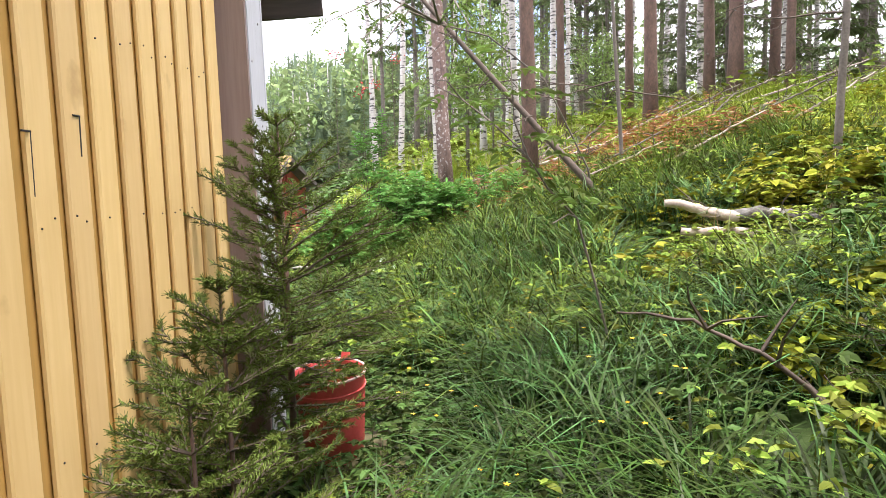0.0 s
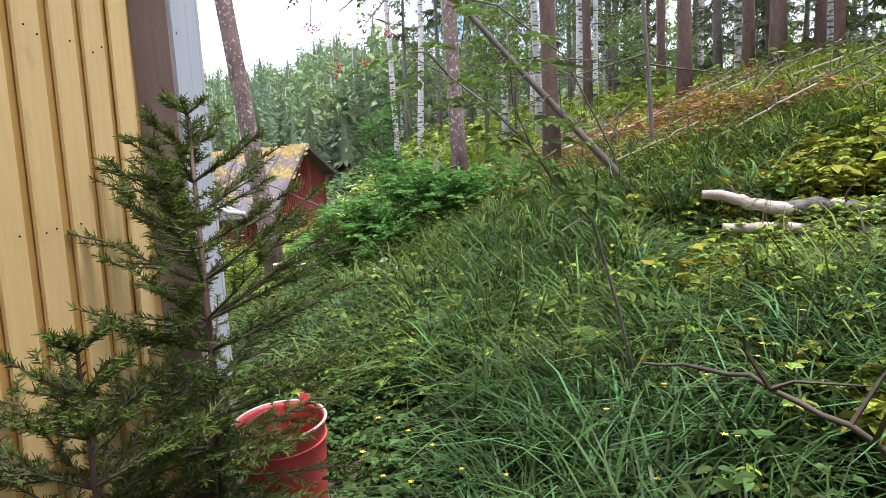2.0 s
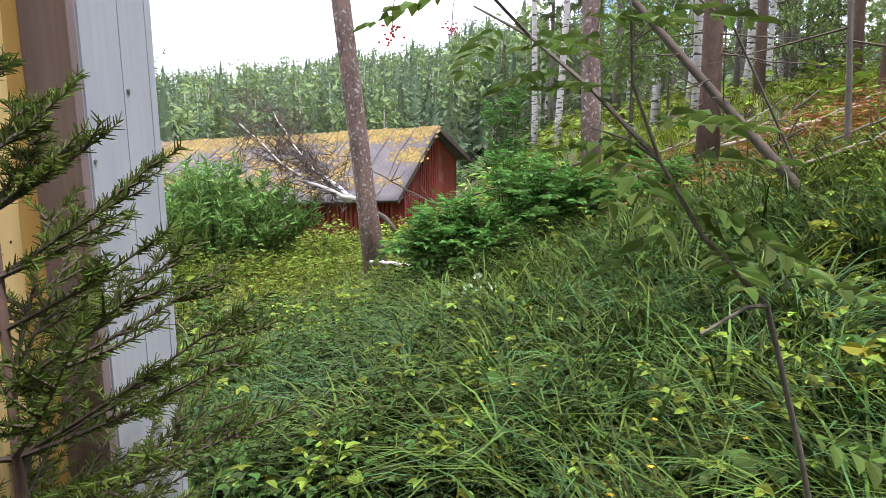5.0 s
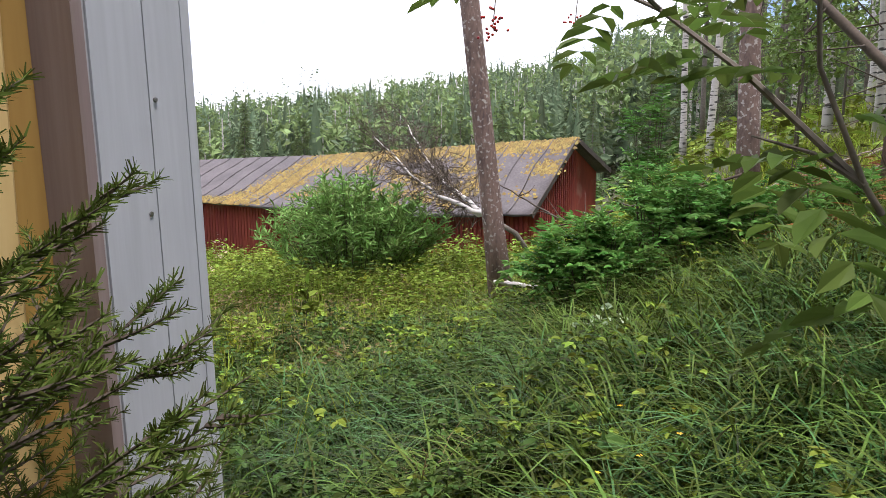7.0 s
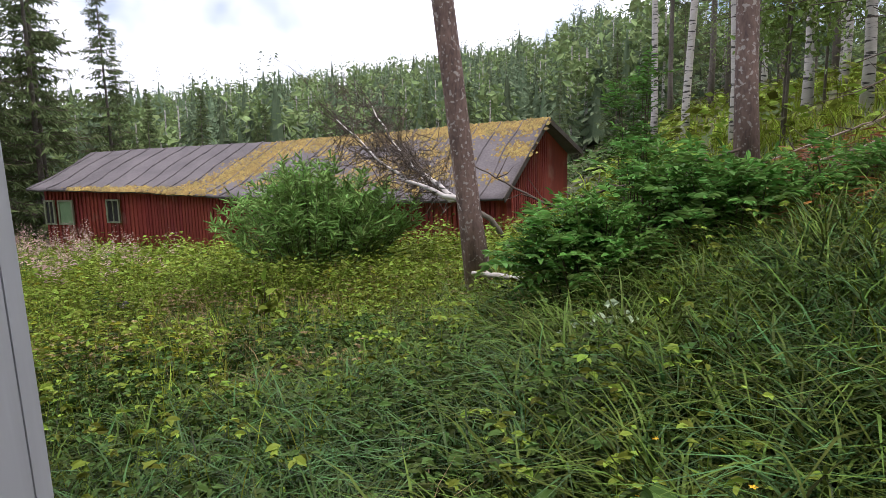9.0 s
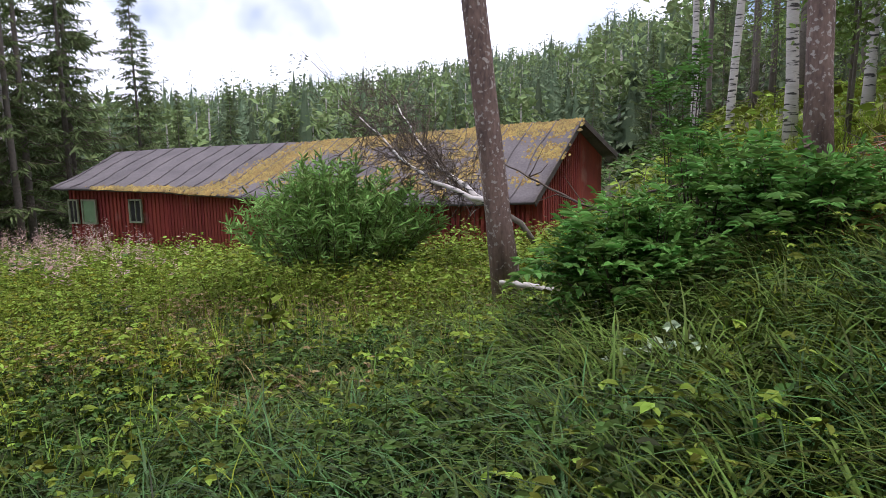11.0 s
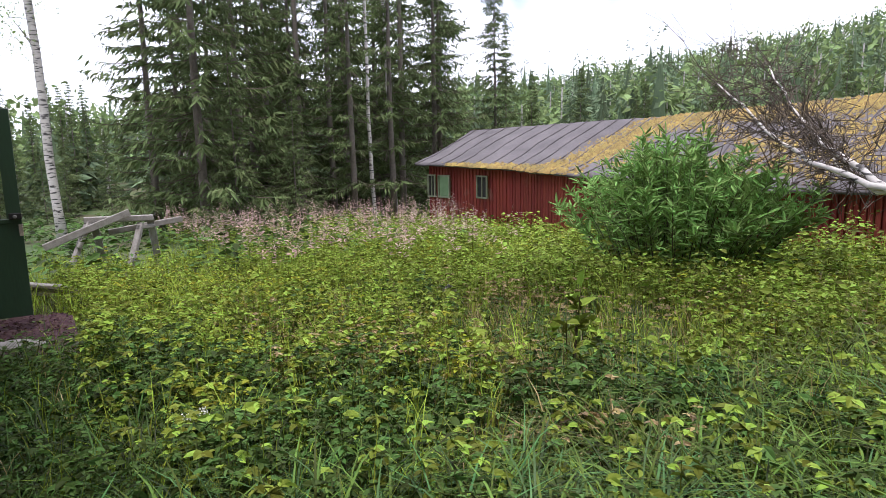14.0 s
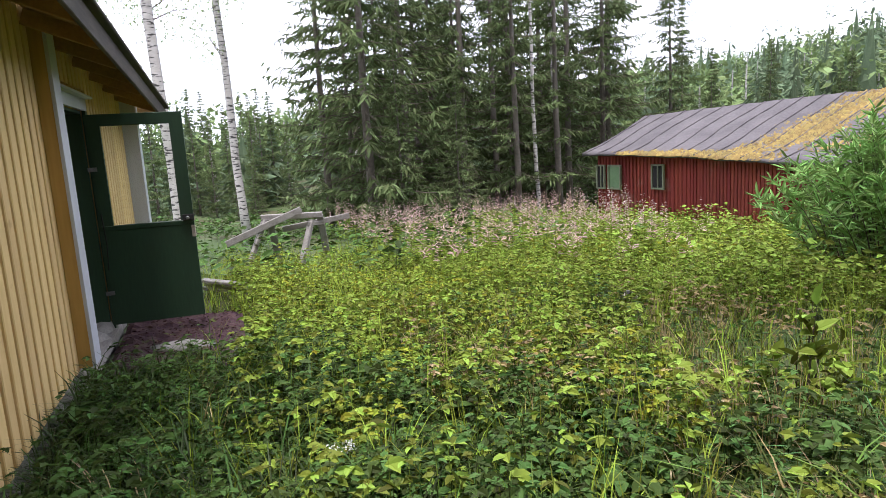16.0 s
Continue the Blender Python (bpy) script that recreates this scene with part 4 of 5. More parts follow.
for x, y in ((2.9, 18.5), (3.8, 20.5), (-0.2, 14.2), (5.2, 19.0), (1.4, 13.6), (6.8, 18.0), (2.1, 23.0), (8.8, 17.5), (4.7, 24.0), (-2.6, 23.5), (10.5, 19.0), (7.5, 22.5), (0.3, 26.0), (12.5, 16.5), (-22.9, 15.4), (-25.0, 17.5)):
    copy_thing(birches[r.integers(0, 3)], stand(x, y, r.uniform(0, 360), r.uniform(0.85, 1.2)))

# spruces: several kinds, copied over the woods
KINDS = []
for k, (h, reach, start, sparse, lab) in enumerate(((16, 2.6, 0.02, 1.0, "tall dense dark green spruce"), (14, 2.0, 0.05, 0.9, "slender spruce at the edge of the wood"), (17, 2.3, 0.12, 0.75, "tall thin spruce with bare lower trunk"), (13, 2.4, 0.01, 1.1, "bushy spruce reaching down to the ground"), (15, 1.9, 0.36, 0.7, "slim spruce with a long bare trunk and dead branches"))):
    tr, cr, dd = spruce_meshes(h, reach, 200 + k, start, sparse, 0.34, 17, 8)
    KINDS.append((tree("spruce_tree", lab, tr, GREYBARK, cr, SPRUCE, stand((-23.0, -26.0, -24.5, -27.5, 5.4)[k], (10.6, 13.5, 17.6, 9.5, 27.5)[k]), twigs=dd, group="spruces behind the meadow"), h))


def plant(k, x, y, height):
    ob, h = KINDS[k]
    return copy_thing(ob, stand(x, y, r.uniform(0, 360), height / h))


for k, x, y, h in ((0, -21.2, 8.9, 17), (0, -24.0, 8.0, 15), (3, -20.2, 9.6, 6), (1, -25.5, 11.8, 16), (2, -23.6, 12.9, 17), (2, -24.8, 14.6, 16), (0, -26.5, 16.0, 17), (2, -23.2, 16.4, 15), (0, -25.0, 19.5, 16), (0, -27.0, 21.0, 17), (3, -20.5, 11.5, 5),
                   (2, -22.0, 14.2, 14), (1, -28.5, 18.5, 17), (0, -30.0, 23.0, 14), (0, -29.0, 26.5, 10), (1, -44.0, 6.5, 7.5), (1, -46.0, 5.0, 7), (1, -48.5, 8.0, 8), (1, -43.5, 4.0, 6.5), (0, -50, 6.2, 8), (3, -36.0, 6.0, 4.2), (1, -45.0, 3.0, 8), (3, -35.5, 7.8, 4.8), (1, -52.0, 3.6, 8.5), (1, -41, 1.0, 9), (3, -40.0, 5.2, 4.5), (1, -47.0, 7.2, 8),
                   (0, -31.0, 12.5, 16), (1, -33, 15, 16), (2, -32, 18.5, 17), (0, -36, 20, 17), (0, -35.5, 26, 12), (3, -31.0, 30.0, 8), (3, -27.5, 30.5, 7.5), (3, -24.5, 31.5, 6), (3, -21.0, 33.0, 6), (1, -38, 12, 15), (0, -28.5, 11.0, 15), (3, -29.5, 14.5, 14), (0, -28.0, 16.8, 16), (3, -30.5, 20.0, 15), (0, -27.5, 13.0, 15), (3, -26.0, 23.5, 12), (0, -33.0, 22.5, 15), (3, -22.0, 12.2, 4.5), (3, -24.2, 10.0, 6)):
    plant(k, x, y, h)
# wood behind the barn and on the right-hand slope
for _ in range(22):
    x, y = r.uniform(-2, 26), r.uniform(15.5, 44)
    if x > -1 + 0.0 * y and (y > 18 or x > 7):
        plant((4, 4, 2)[r.integers(0, 3)], x, y, r.uniform(12, 18))
for _ in range(10):
    plant((2, 1)[r.integers(0, 2)], r.uniform(9, 18), r.uniform(2, 15), r.uniform(12, 17))
for _ in range(6):
    plant((2, 1)[r.integers(0, 2)], r.uniform(6, 16), r.uniform(-14, -2), r.uniform(12, 16))
for x in np.arange(-26, 4, 1.9):
    y = 38 + r.uniform(-5, 5) + 0.25 * (x + 10)
    if x < -3:
        plant((0, 3)[r.integers(0, 2)], x, y, r.uniform(4.5, 7))

# slender trees that close the slope behind the trunks
for x, y in ((0.4, 27), (-1.8, 31), (2.2, 28), (4.3, 29), (1.2, 34), (-3.6, 34), (6.2, 26), (3.6, 22.5), (8.5, 21), (9.2, 26), (11.5, 22), (6.0, 17.0), (10.2, 16.2), (13.0, 20), (7.4, 30), (12.5, 27), (15.5, 23), (4.8, 35), (0.2, 21.5), (14.2, 15.5), (16.5, 18.5), (10.5, 12.2), (13.2, 11.0), (-0.9, 25.5)):
    plant((4, 4, 2, 4)[r.integers(0, 4)], x + r.uniform(-0.4, 0.4), y + r.uniform(-0.4, 0.4), r.uniform(11, 16))

for x, y, h in ((6.5, 15.5, 7), (8.4, 14.2, 8), (9.6, 18.8, 9), (11.2, 14.6, 8), (7.2, 20.6, 8), (12.8, 17.2, 9), (5.6, 23.4, 9)):
    plant(1, x, y, h)

# unseen spruces added behind the path to shade the ground near it
for k, x, y, h in ((0, 3.6, -1.2, 15), (3, 2.6, -3.4, 13), (0, 1.2, -6.0, 15), (1, 7.4, 1.0, 16), (0, 4.2, -5.0, 16), (0, 8.2, 4.4, 16), (1, 6.5, -2.5, 15), (0, 0.4, -9.5, 16)):
    plant(k, x, y, h)

# far wooded hill: joined small trees
def far_spruce(geo, x, y, z, h, wd, n):
    """A slim spruce of drooping sprays round a narrow core."""
    m = 7
    az = np.linspace(0, 6.283, m, endpoint=False)
    core = 0.26 * wd * r.uniform(0.7, 1.2, m)
    ring = np.column_stack([x + core * np.cos(az), y + core * np.sin(az), np.full(m, z + 0.1 * h)])
    geo.add(np.concatenate([ring, [[x, y, z + 0.86 * h]]]), np.array([(k, (k + 1) % m, m) for k in range(m)]))
    t = r.uniform(0.03, 1.0, n)
    az = r.uniform(0, 6.283, n)
    rad = wd * (1 - t) ** 0.85 * r.uniform(0.1, 0.62, n)
    leaves(geo, np.column_stack([x + rad * np.cos(az), y + rad * np.sin(az), z + h * (0.03 + 0.95 * t)]), np.column_stack([np.cos(az), np.sin(az), r.uniform(-0.9, 0.1, n)]),
           (0.13 + 0.62 * (1 - t)) * wd * 0.5 * r.uniform(0.6, 1.3, n), (SPRAY[0] * [1.9, 1, 1], SPRAY[1]), r, 0.8)


def far_birch(geo, x, y, z, h, wd, n):
    """A light broadleaf crown of uneven clumps."""
    c = np.column_stack([r.normal(0, 0.22 * wd, 7) + x, r.normal(0, 0.22 * wd, 7) + y, z + h * r.uniform(0.3, 0.92, 7)])
    pos = c[r.integers(0, 7, n)] + r.normal(0, 1, (n, 3)) * [0.17 * wd, 0.17 * wd, 0.07 * h]
    leaves(geo, pos, r.normal(0, 1, (n, 3)), 0.2 * wd * r.uniform(0.5, 1.2, n), KITE, r, 1.0)


g, gb_, gt = Geo(), Geo(), Geo()
for _ in range(2300):
    a = radians(90 + (r.uniform(-32, 110) if r.random() < 0.6 else r.uniform(-10, 55)))
    d = r.uniform(46, 180)
    x, y = d * math.cos(a), d * math.sin(a)
    z = float(ground_z(x, y)) - 0.3
    near = 140 if d < 75 else 95
    if r.random() < 0.68:
        far_spruce(g, x, y, z, r.uniform(5.0, 9.5) * (1.0 if r.random() < 0.85 else 1.25), r.uniform(2.4, 4.2), near)
    else:
        h = r.uniform(5.5, 9.0)
        far_birch(gb_, x, y, z, h, r.uniform(2.6, 4.2), near)
        tube([(x, y, z), (x + 0.1, y, z + h * 0.85)], [0.12, 0.05], 4, geo=gt)
solid("distant_forest", g, FARLEAF, "spruces on the far hill, green paled by painted haze", "forest", kind="stuff")
solid("distant_birches", gb_, FARBIRCH, "light green birches on the far hill, with painted haze", "forest", kind="stuff")
solid("distant_trunks", gt, BIRCHBARK, "pale thin trunks on the far hill", "forest", kind="stuff")

# ---- young spruces by the wall ----


def young_spruce(height, reach, seed, needles=105, whorl=0.2, clear=0.0):
    """A hand-high detailed young spruce with real needles."""
    r = np.random.default_rng(seed)
    stem = tube([(0, 0, -0.1), (0.01, 0, height * 0.5), (0.0, 0.005, height)], [0.017 * height / 1.6, 0.012 * height / 1.6, 0.004], 8)
    wood, green = Geo(), Geo()

    def twig(o, d, ln, dense):
        s = np.linspace(0, 1, 6)
        p = o + d * (ln * s)[:, None] + np.array([0, 0, 1.0]) * (0.10 * ln * s ** 2)[:, None]
        tube(p, 0.0032 * (1.2 - s) * (1 + ln), 4, geo=wood)
        n = int(needles * ln / 0.2 * dense) + 6
        t = r.uniform(0.08, 1.0, n)
        pos = np.column_stack([np.interp(t, s, p[:, c]) for c in range(3)])
        side = unit(np.cross(np.tile(d, (n, 1)), r.normal(0, 1, (n, 3))))
        side[:, 2] = side[:, 2] * 0.55 + 0.12
        leaves(green, pos, side * 0.9 + d * 0.6, 0.021 * r.uniform(0.75, 1.25, n), (NEEDLE[0] * [1.8, 1, 1], NEEDLE[1]), r, 1.5)
        return p

    z = 0.12
    while z < height - 0.02:
        f = 1 - z / height
        for k in range(7 if f < 0.5 else 9):
            az = r.uniform(0, 6.283)
            if z < clear and math.cos(az) > -0.2:
                continue
            ln = reach * (f ** 0.8) * r.uniform(0.7, 1.15) + 0.05
            if clear and math.cos(az) > 0.1:
                ln = min(ln, 0.5)
            d = np.array([math.cos(az), math.sin(az), 0.72 - 0.78 * f + r.normal(0, 0.1)])
            d /= np.linalg.norm(d)
            p = twig(np.array([0, 0, z]), d, ln, 0.9)
            for q in range(int(3 + ln * 11)):
                t = r.uniform(0.25, 0.97)
                o = np.array([np.interp(t, np.linspace(0, 1, 6), p[:, c]) for c in range(3)])
                sd = np.array([-d[1], d[0], 0]) * r.choice([-1, 1])
                dd = unit(d * 0.8 + sd * r.uniform(0.5, 1.0) + np.array([0, 0, r.normal(-0.05, 0.12)]))
                twig(o, dd, ln * r.uniform(0.22, 0.42) * (1.2 - t * 0.6), 0.9)
        z += whorl * r.uniform(0.7, 1.0) * (0.75 + f * 0.1)
    twig(np.array([0, 0, height - 0.12]), np.array([0, 0, 1.0]), 0.13, 1.2)
    return stem, wood, green


for x, y, h, reach, seed, lab in ((-0.70, 2.70, 1.77, 0.98, 301, "young spruce growing at the corner of the house"), (-0.78, 2.15, 1.18, 0.75, 302, "small bushy spruce against the yellow wall"), (-0.72, 1.7, 0.95, 0.6, 305, "bushy spruce seedling under the yellow boards"), (-0.62, 1.35, 0.72, 0.42, 304, "low spruce seedling beside the wall"), (1.85, 2.2, 1.6, 0.5, 303, "young spruce at the edge of the path")):
    st, wd, gr = young_spruce(h - float(ground_z(x, y)), reach, seed, whorl=0.165, clear=0.35 if seed == 301 else 0.0)
    t = thing("young_spruce", lab, "spruce", at=stand(x, y))
    part("stem", st, SPRUCEBARK, t, smooth=True)
    part("twig", wd, TWIG, t, kind="stuff")
    part("needles", gr, YSPRUCE, t, kind="stuff")

# ---- red bucket ----
bucket = thing("bucket", "tall red plastic bucket with a pale worn rim", "bucket", at=pose(-0.59, 3.08, 0.17, 4, -3, 20) @ Matrix.Scale(0.79, 4))
prof = [(0.165, 0.0), (0.185, 0.12), (0.2, 0.28), (0.212, 0.44), (0.216, 0.54), (0.222, 0.56)]
g = Geo()
n = 40
outer = [(q * math.cos(a), q * math.sin(a), z) for q, z in prof for a in np.linspace(0, 2 * math.pi, n, endpoint=False)]
inner = [((q - 0.006) * math.cos(a), (q - 0.006) * math.sin(a), max(z, 0.01)) for q, z in prof for a in np.linspace(0, 2 * math.pi, n, endpoint=False)]
m = len(prof) * n
qs = [(i * n + j, i * n + (j + 1) % n, (i + 1) * n + (j + 1) % n, (i + 1) * n + j) for i in range(len(prof) - 1) for j in range(n)]
g.add(outer + inner, [qs + [tuple(m + k for k in reversed(f)) for f in qs] + [((len(prof) - 1) * n + j, (len(prof) - 1) * n + (j + 1) % n, m + (len(prof) - 1) * n + (j + 1) % n, m + (len(prof) - 1) * n + j) for j in range(n)], [tuple(range(n - 1, -1, -1)), tuple(range(m, m + n))]])
part("body", g, REDPLASTIC, bucket, smooth=True)
ringp = lambda rad, z, k=40: [(rad * math.cos(a), rad * math.sin(a), z) for a in np.linspace(0, 2 * math.pi, k)]
part("rim", tube(ringp(0.223, 0.56), [0.0075] * 40, 6), RIMWHITE, bucket, "pale scuffed rim", smooth=True)
part("band", tube(ringp(0.216, 0.47), [0.006] * 40, 6), REDPLASTIC, bucket, smooth=True)
for a in (0.9, 0.9 + math.pi):
    c, s_ = math.cos(a), math.sin(a)
    part("handle_lug", bar((0.215 * c, 0.215 * s_, 0.55), (0.235 * c, 0.235 * s_, 0.60), 0.06, 0.012, 0.004), REDPLASTIC, bucket)
part("carrying_handle", tube([(0.235 * math.cos(0.9) * math.cos(a) - 0.2 * math.sin(a) * math.sin(0.9), 0.235 * math.sin(0.9) * math.cos(a) + 0.2 * math.sin(a) * math.cos(0.9), 0.585 - 0.06 * math.sin(a)) for a in np.linspace(0, math.pi, 20)], [0.004] * 20, 6), STEEL, bucket)

# ---- fallen logs ----


def fallen(name, label, pts, radii, mat, twigs=0, seed=1, category="log"):
    r = np.random.default_rng(seed)
    t = thing(name, label, category)
    p = np.array(pts)
    s = np.linspace(0, 1, 16)
    st = np.linspace(0, 1, len(p))
    line = np.column_stack([np.interp(s, st, p[:, c]) for c in range(3)]) + r.normal(0, 0.006, (16, 3))
    part("trunk", tube(line, np.interp(s, st, radii), 10, rough=0.07, rng=r), mat, t, smooth=True)
    for _ in range(twigs):
        k = r.integers(3, 15)
        o, d = line[k], unit(np.array([r.normal(), r.normal(), abs(r.normal())]))
        part("twig", tube([o, o + d * 0.12 + r.normal(0, 0.02, 3), o + d * 0.3 + r.normal(0, 0.05, 3)], [0.008, 0.005, 0.002], 4), TWIG, t)
    return t


fallen("fallen_log", "pale peeled fallen log lying in the grass", [(1.74, 5.32, 1.275), (1.88, 5.28, 1.265), (2.0, 5.23, 1.215), (2.2, 5.12, 1.165), (2.3, 5.06, 1.175)], [0.03, 0.036, 0.042, 0.046, 0.035], DEADWOOD, 3, 1)
fallen("fallen_log", "lichen-covered dark fallen log", [(2.18, 5.15, 1.15), (2.36, 5.02, 1.19), (2.5, 4.88, 1.17), (2.7, 4.62, 1.12), (3.1, 4.2, 1.0)], [0.045, 0.062, 0.055, 0.07, 0.07], LICHENLOG, 6, 2)
fallen("fallen_log", "short pale broken log piece", [(1.80, 5.15, 1.06), (2.1, 5.0, 1.06), (2.4, 4.75, 1.04)], [0.03, 0.04, 0.035], DEADWOOD, 0, 3)
fallen("fallen_branch", "pale forked branch rising from the dark log", [(2.42, 4.93, 1.22), (2.5, 4.86, 1.17), (2.58, 4.78, 1.09), (2.66, 4.7, 1.03)], [0.03, 0.034, 0.03, 0.022], DEADWOOD, 2, 14, "branch")
fallen("stump", "small split grey stump", [(2.49, 5.79, 1.1), (2.47, 5.78, 1.3), (2.50, 5.80, 1.42)], [0.06, 0.045, 0.01], DEADWOOD, 2, 4, "stump")
fallen("fallen_log", "small pale log end at the foot of the pine", [(-2.4, 8.62, 0.42), (-2.1, 8.55, 0.43), (-1.8, 8.5, 0.40)], [0.022, 0.028, 0.024], BIRCHBARK, 1, 5)
fallen("fallen_log", "long thin grey trunk lying up the slope", [(1.6, 8.6, 1.35), (3.2, 9.2, 1.95), (5.2, 10.0, 2.65)], [0.035, 0.045, 0.04], GREYBARK, 8, 6)
fallen("fallen_log", "pale bare branch lying on the slope", [(1.4, 10.2, 1.72), (2.4, 10.4, 2.0), (3.1, 10.6, 2.25)], [0.025, 0.03, 0.02], DEADWOOD, 3, 7)
fallen("fallen_branch", "dark crooked branch across the path side", [(0.64, 2.48, 0.99), (0.9, 2.42, 0.95), (1.16, 2.3, 0.82), (1.6, 2.1, 0.35)], [0.004, 0.007, 0.009, 0.012], TWIG, 8, 8, "branch")

# dead birch leaning on the barn roof
db = thing("dead_birch", "fallen bare birch with white limbs against the barn", "dead tree")
r = np.random.default_rng(31)
root = np.array([-3.85, 11.6, 0.88])
for e, rad in (((-6.5, 13.7, 2.45), 0.04), ((-6.75, 12.9, 2.2), 0.035), ((-5.7, 13.3, 1.7), 0.025)):
    s = np.linspace(0, 1, 12)[:, None]
    p = root + (np.array(e) - root) * s + np.array([0, 0, -0.22]) * np.sin(s * 3.14) + r.normal(0, 0.02, (12, 3))
    limb = part("limb", tube(p, rad * (1.1 - s[:, 0] * 0.85), 8), BIRCHBARK, db, smooth=True)
    tw = Geo()
    for _ in range(70):
        k = r.integers(3, 12)
        d = unit(np.array(e) - root) * 0.6 + r.normal(0, 0.45, 3)
        ln = r.uniform(0.3, 0.9)
        q = [p[k] + d * ln * t + r.normal(0, 0.02, 3) for t in (0, 0.35, 0.7, 1)]
        tube(q, [0.008, 0.007, 0.005, 0.003], 3, geo=tw)
        for _ in range(3):
            tube([q[2], q[2] + r.normal(0, 0.12, 3) + d * 0.1, q[2] + d * 0.3 + r.normal(0, 0.2, 3)], [0.006, 0.005, 0.003], 3, geo=tw)
    part("twig", tw, TWIG, limb, "fine dark bare twigs", kind="stuff")
part("trunk", tube([root, (-3.4, 11.75, 0.6), (-2.9, 11.9, float(ground_z(-2.9, 11.9)) - 0.1)], [0.04, 0.04, 0.045], 8), GREYBARK, db, smooth=True)
for pts in ([(-2.9, 9.6, 1.5), (-1.9, 8.9, 1.15), (-1.1, 8.3, 0.95)], [(-2.2, 9.4, 0.9), (-1.2, 9.2, 1.2), (-0.1, 9.3, 1.55)]):
    fallen("fallen_branch", "thin bare branch by the pine", pts, [0.006, 0.011, 0.014], TWIG, 6, int(abs(pts[0][0]) * 7), "branch")

# ---- wooden sawing trestle ----
saw = thing("wooden_trestle", "broken grey wooden trestle standing in the weeds", "trestle")


def at_trestle(u, w, z=None):
    """u along the trestle's beam, w across it; on the ground where no height is given."""
    x, y = -14.4 + 0.085 * u - 0.996 * w, 5.8 + 0.996 * u + 0.085 * w
    return (x, y, float(ground_z(x, y)) - 0.08 if z is None else z)


for top, foot in (((-0.5, 0, 0.12), (-1.0, -0.25)), ((-0.42, 0.04, 0.11), (-0.27, 0.35)), ((0.38, 0, 0.04), (0.05, -0.3)), ((0.55, 0.04, 0.12), (0.67, 0.3))):
    part("leg", bar(at_trestle(*foot), at_trestle(*top), 0.13, 0.08, 0.012), GREYWOOD, saw)
part("top_beam", bar(at_trestle(-0.57, 0, 0.16), at_trestle(0.6, 0, 0.13), 0.10, 0.11, 0.012), GREYWOOD, saw)
part("cross_bar", bar(at_trestle(0.3, -0.06, -0.02), at_trestle(0.62, 0.04, -0.04), 0.05, 0.08, 0.01), GREYWOOD, saw)
part("loose_plank", bar(at_trestle(-1.24, -0.1, -0.28), at_trestle(0.2, -0.12, 0.27), 0.05, 0.13, 0.01), GREYWOOD, saw)
part("loose_plank", bar(at_trestle(-0.18, 0.12, -0.11), at_trestle(1.14, 0.16, 0.05), 0.05, 0.11, 0.01), GREYWOOD, saw)
for k, (a, b) in enumerate((((-11.3, 4.2, -0.46), (-10.6, 4.8, -0.46)), ((-11.35, 4.25, -0.40), (-10.65, 4.8, -0.405)), ((-11.25, 4.2, -0.345), (-10.6, 4.75, -0.35)))):
    ob = solid("plank", bar(a, b, 0.12, 0.05, 0.01), GREYWOOD, "old grey plank in a low pile by the doorstep", "plank", group="plank pile")

# ---- bushes ----


def rowan_leaf(geo, o, d, size, r, pairs=6):
    """A feathered leaf: a row of leaflet pairs with one at the tip."""
    d = unit(np.asarray(d, dtype=float))
    sd = unit(np.cross(d, [0, 0, 1.0]))
    t = np.linspace(0.2, 0.92, pairs)
    p = o + d * (size * t)[:, None] + np.array([0, 0, -0.25]) * (size * t ** 2)[:, None]
    ls = size * 0.34 * np.sin(np.linspace(0.7, 2.5, pairs))
    for sg in (-1, 1):
        leaves(geo, p, sd * sg + d * 0.45 + np.array([0, 0, -0.18]) + r.normal(0, 0.12, (pairs, 3)), ls, (OVATE[0] * [0.8, 1, 1], OVATE[1]), r, 0.4)
    leaves(geo, p[-1:], (d + [0, 0, -0.2])[None], ls.mean(), (OVATE[0] * [0.72, 1, 1], OVATE[1]), r, 0.2)


def bush(name, label, x, y, height, spread, stems, per, leaf_size, mat, seed, feathered=True, template=LANCE):
    r = np.random.default_rng(seed)
    t = thing(name, label, "bush", at=stand(x, y))
    wood, green = Geo(), Geo()
    for _ in range(stems):
        az, f = r.uniform(0, 6.283), r.uniform(0.1, 1.0)
        e = np.array([math.cos(az) * spread[0] * f, math.sin(az) * spread[1] * f, height * (1 - 0.45 * f ** 2) * r.uniform(0.7, 1.05)])
        o = np.array([e[0] * 0.5, e[1] * 0.5, -0.05])
        s = np.linspace(0, 1, 6)[:, None]
        p = o + (e - o) * s + np.array([0, 0, 0.12 * height]) * np.sin(s * 3.14)
        tube(p, 0.009 * (1.15 - s[:, 0]), 4, geo=wood)
        k = r.uniform(0.06, 1.0, per)
        pos = np.column_stack([np.interp(k, s[:, 0], p[:, c]) for c in range(3)])
        out = r.normal(0, 1, (per, 3)) * [1, 1, 0.5] + unit(e - o) * 0.7
        if feathered:
            for a, b in zip(pos, out):
                rowan_leaf(green, a, b + [0, 0, r.uniform(-0.1, 0.9)], leaf_size * r.uniform(0.7, 1.3), r, 5)
        else:
            leaves(green, pos, out + [0, 0, 0.1], leaf_size * r.uniform(0.6, 1.3, per), template, r, 0.7)
    part("stem", wood, TWIG, t, kind="stuff")
    part("foliage", green, mat, t, kind="stuff")
    return t


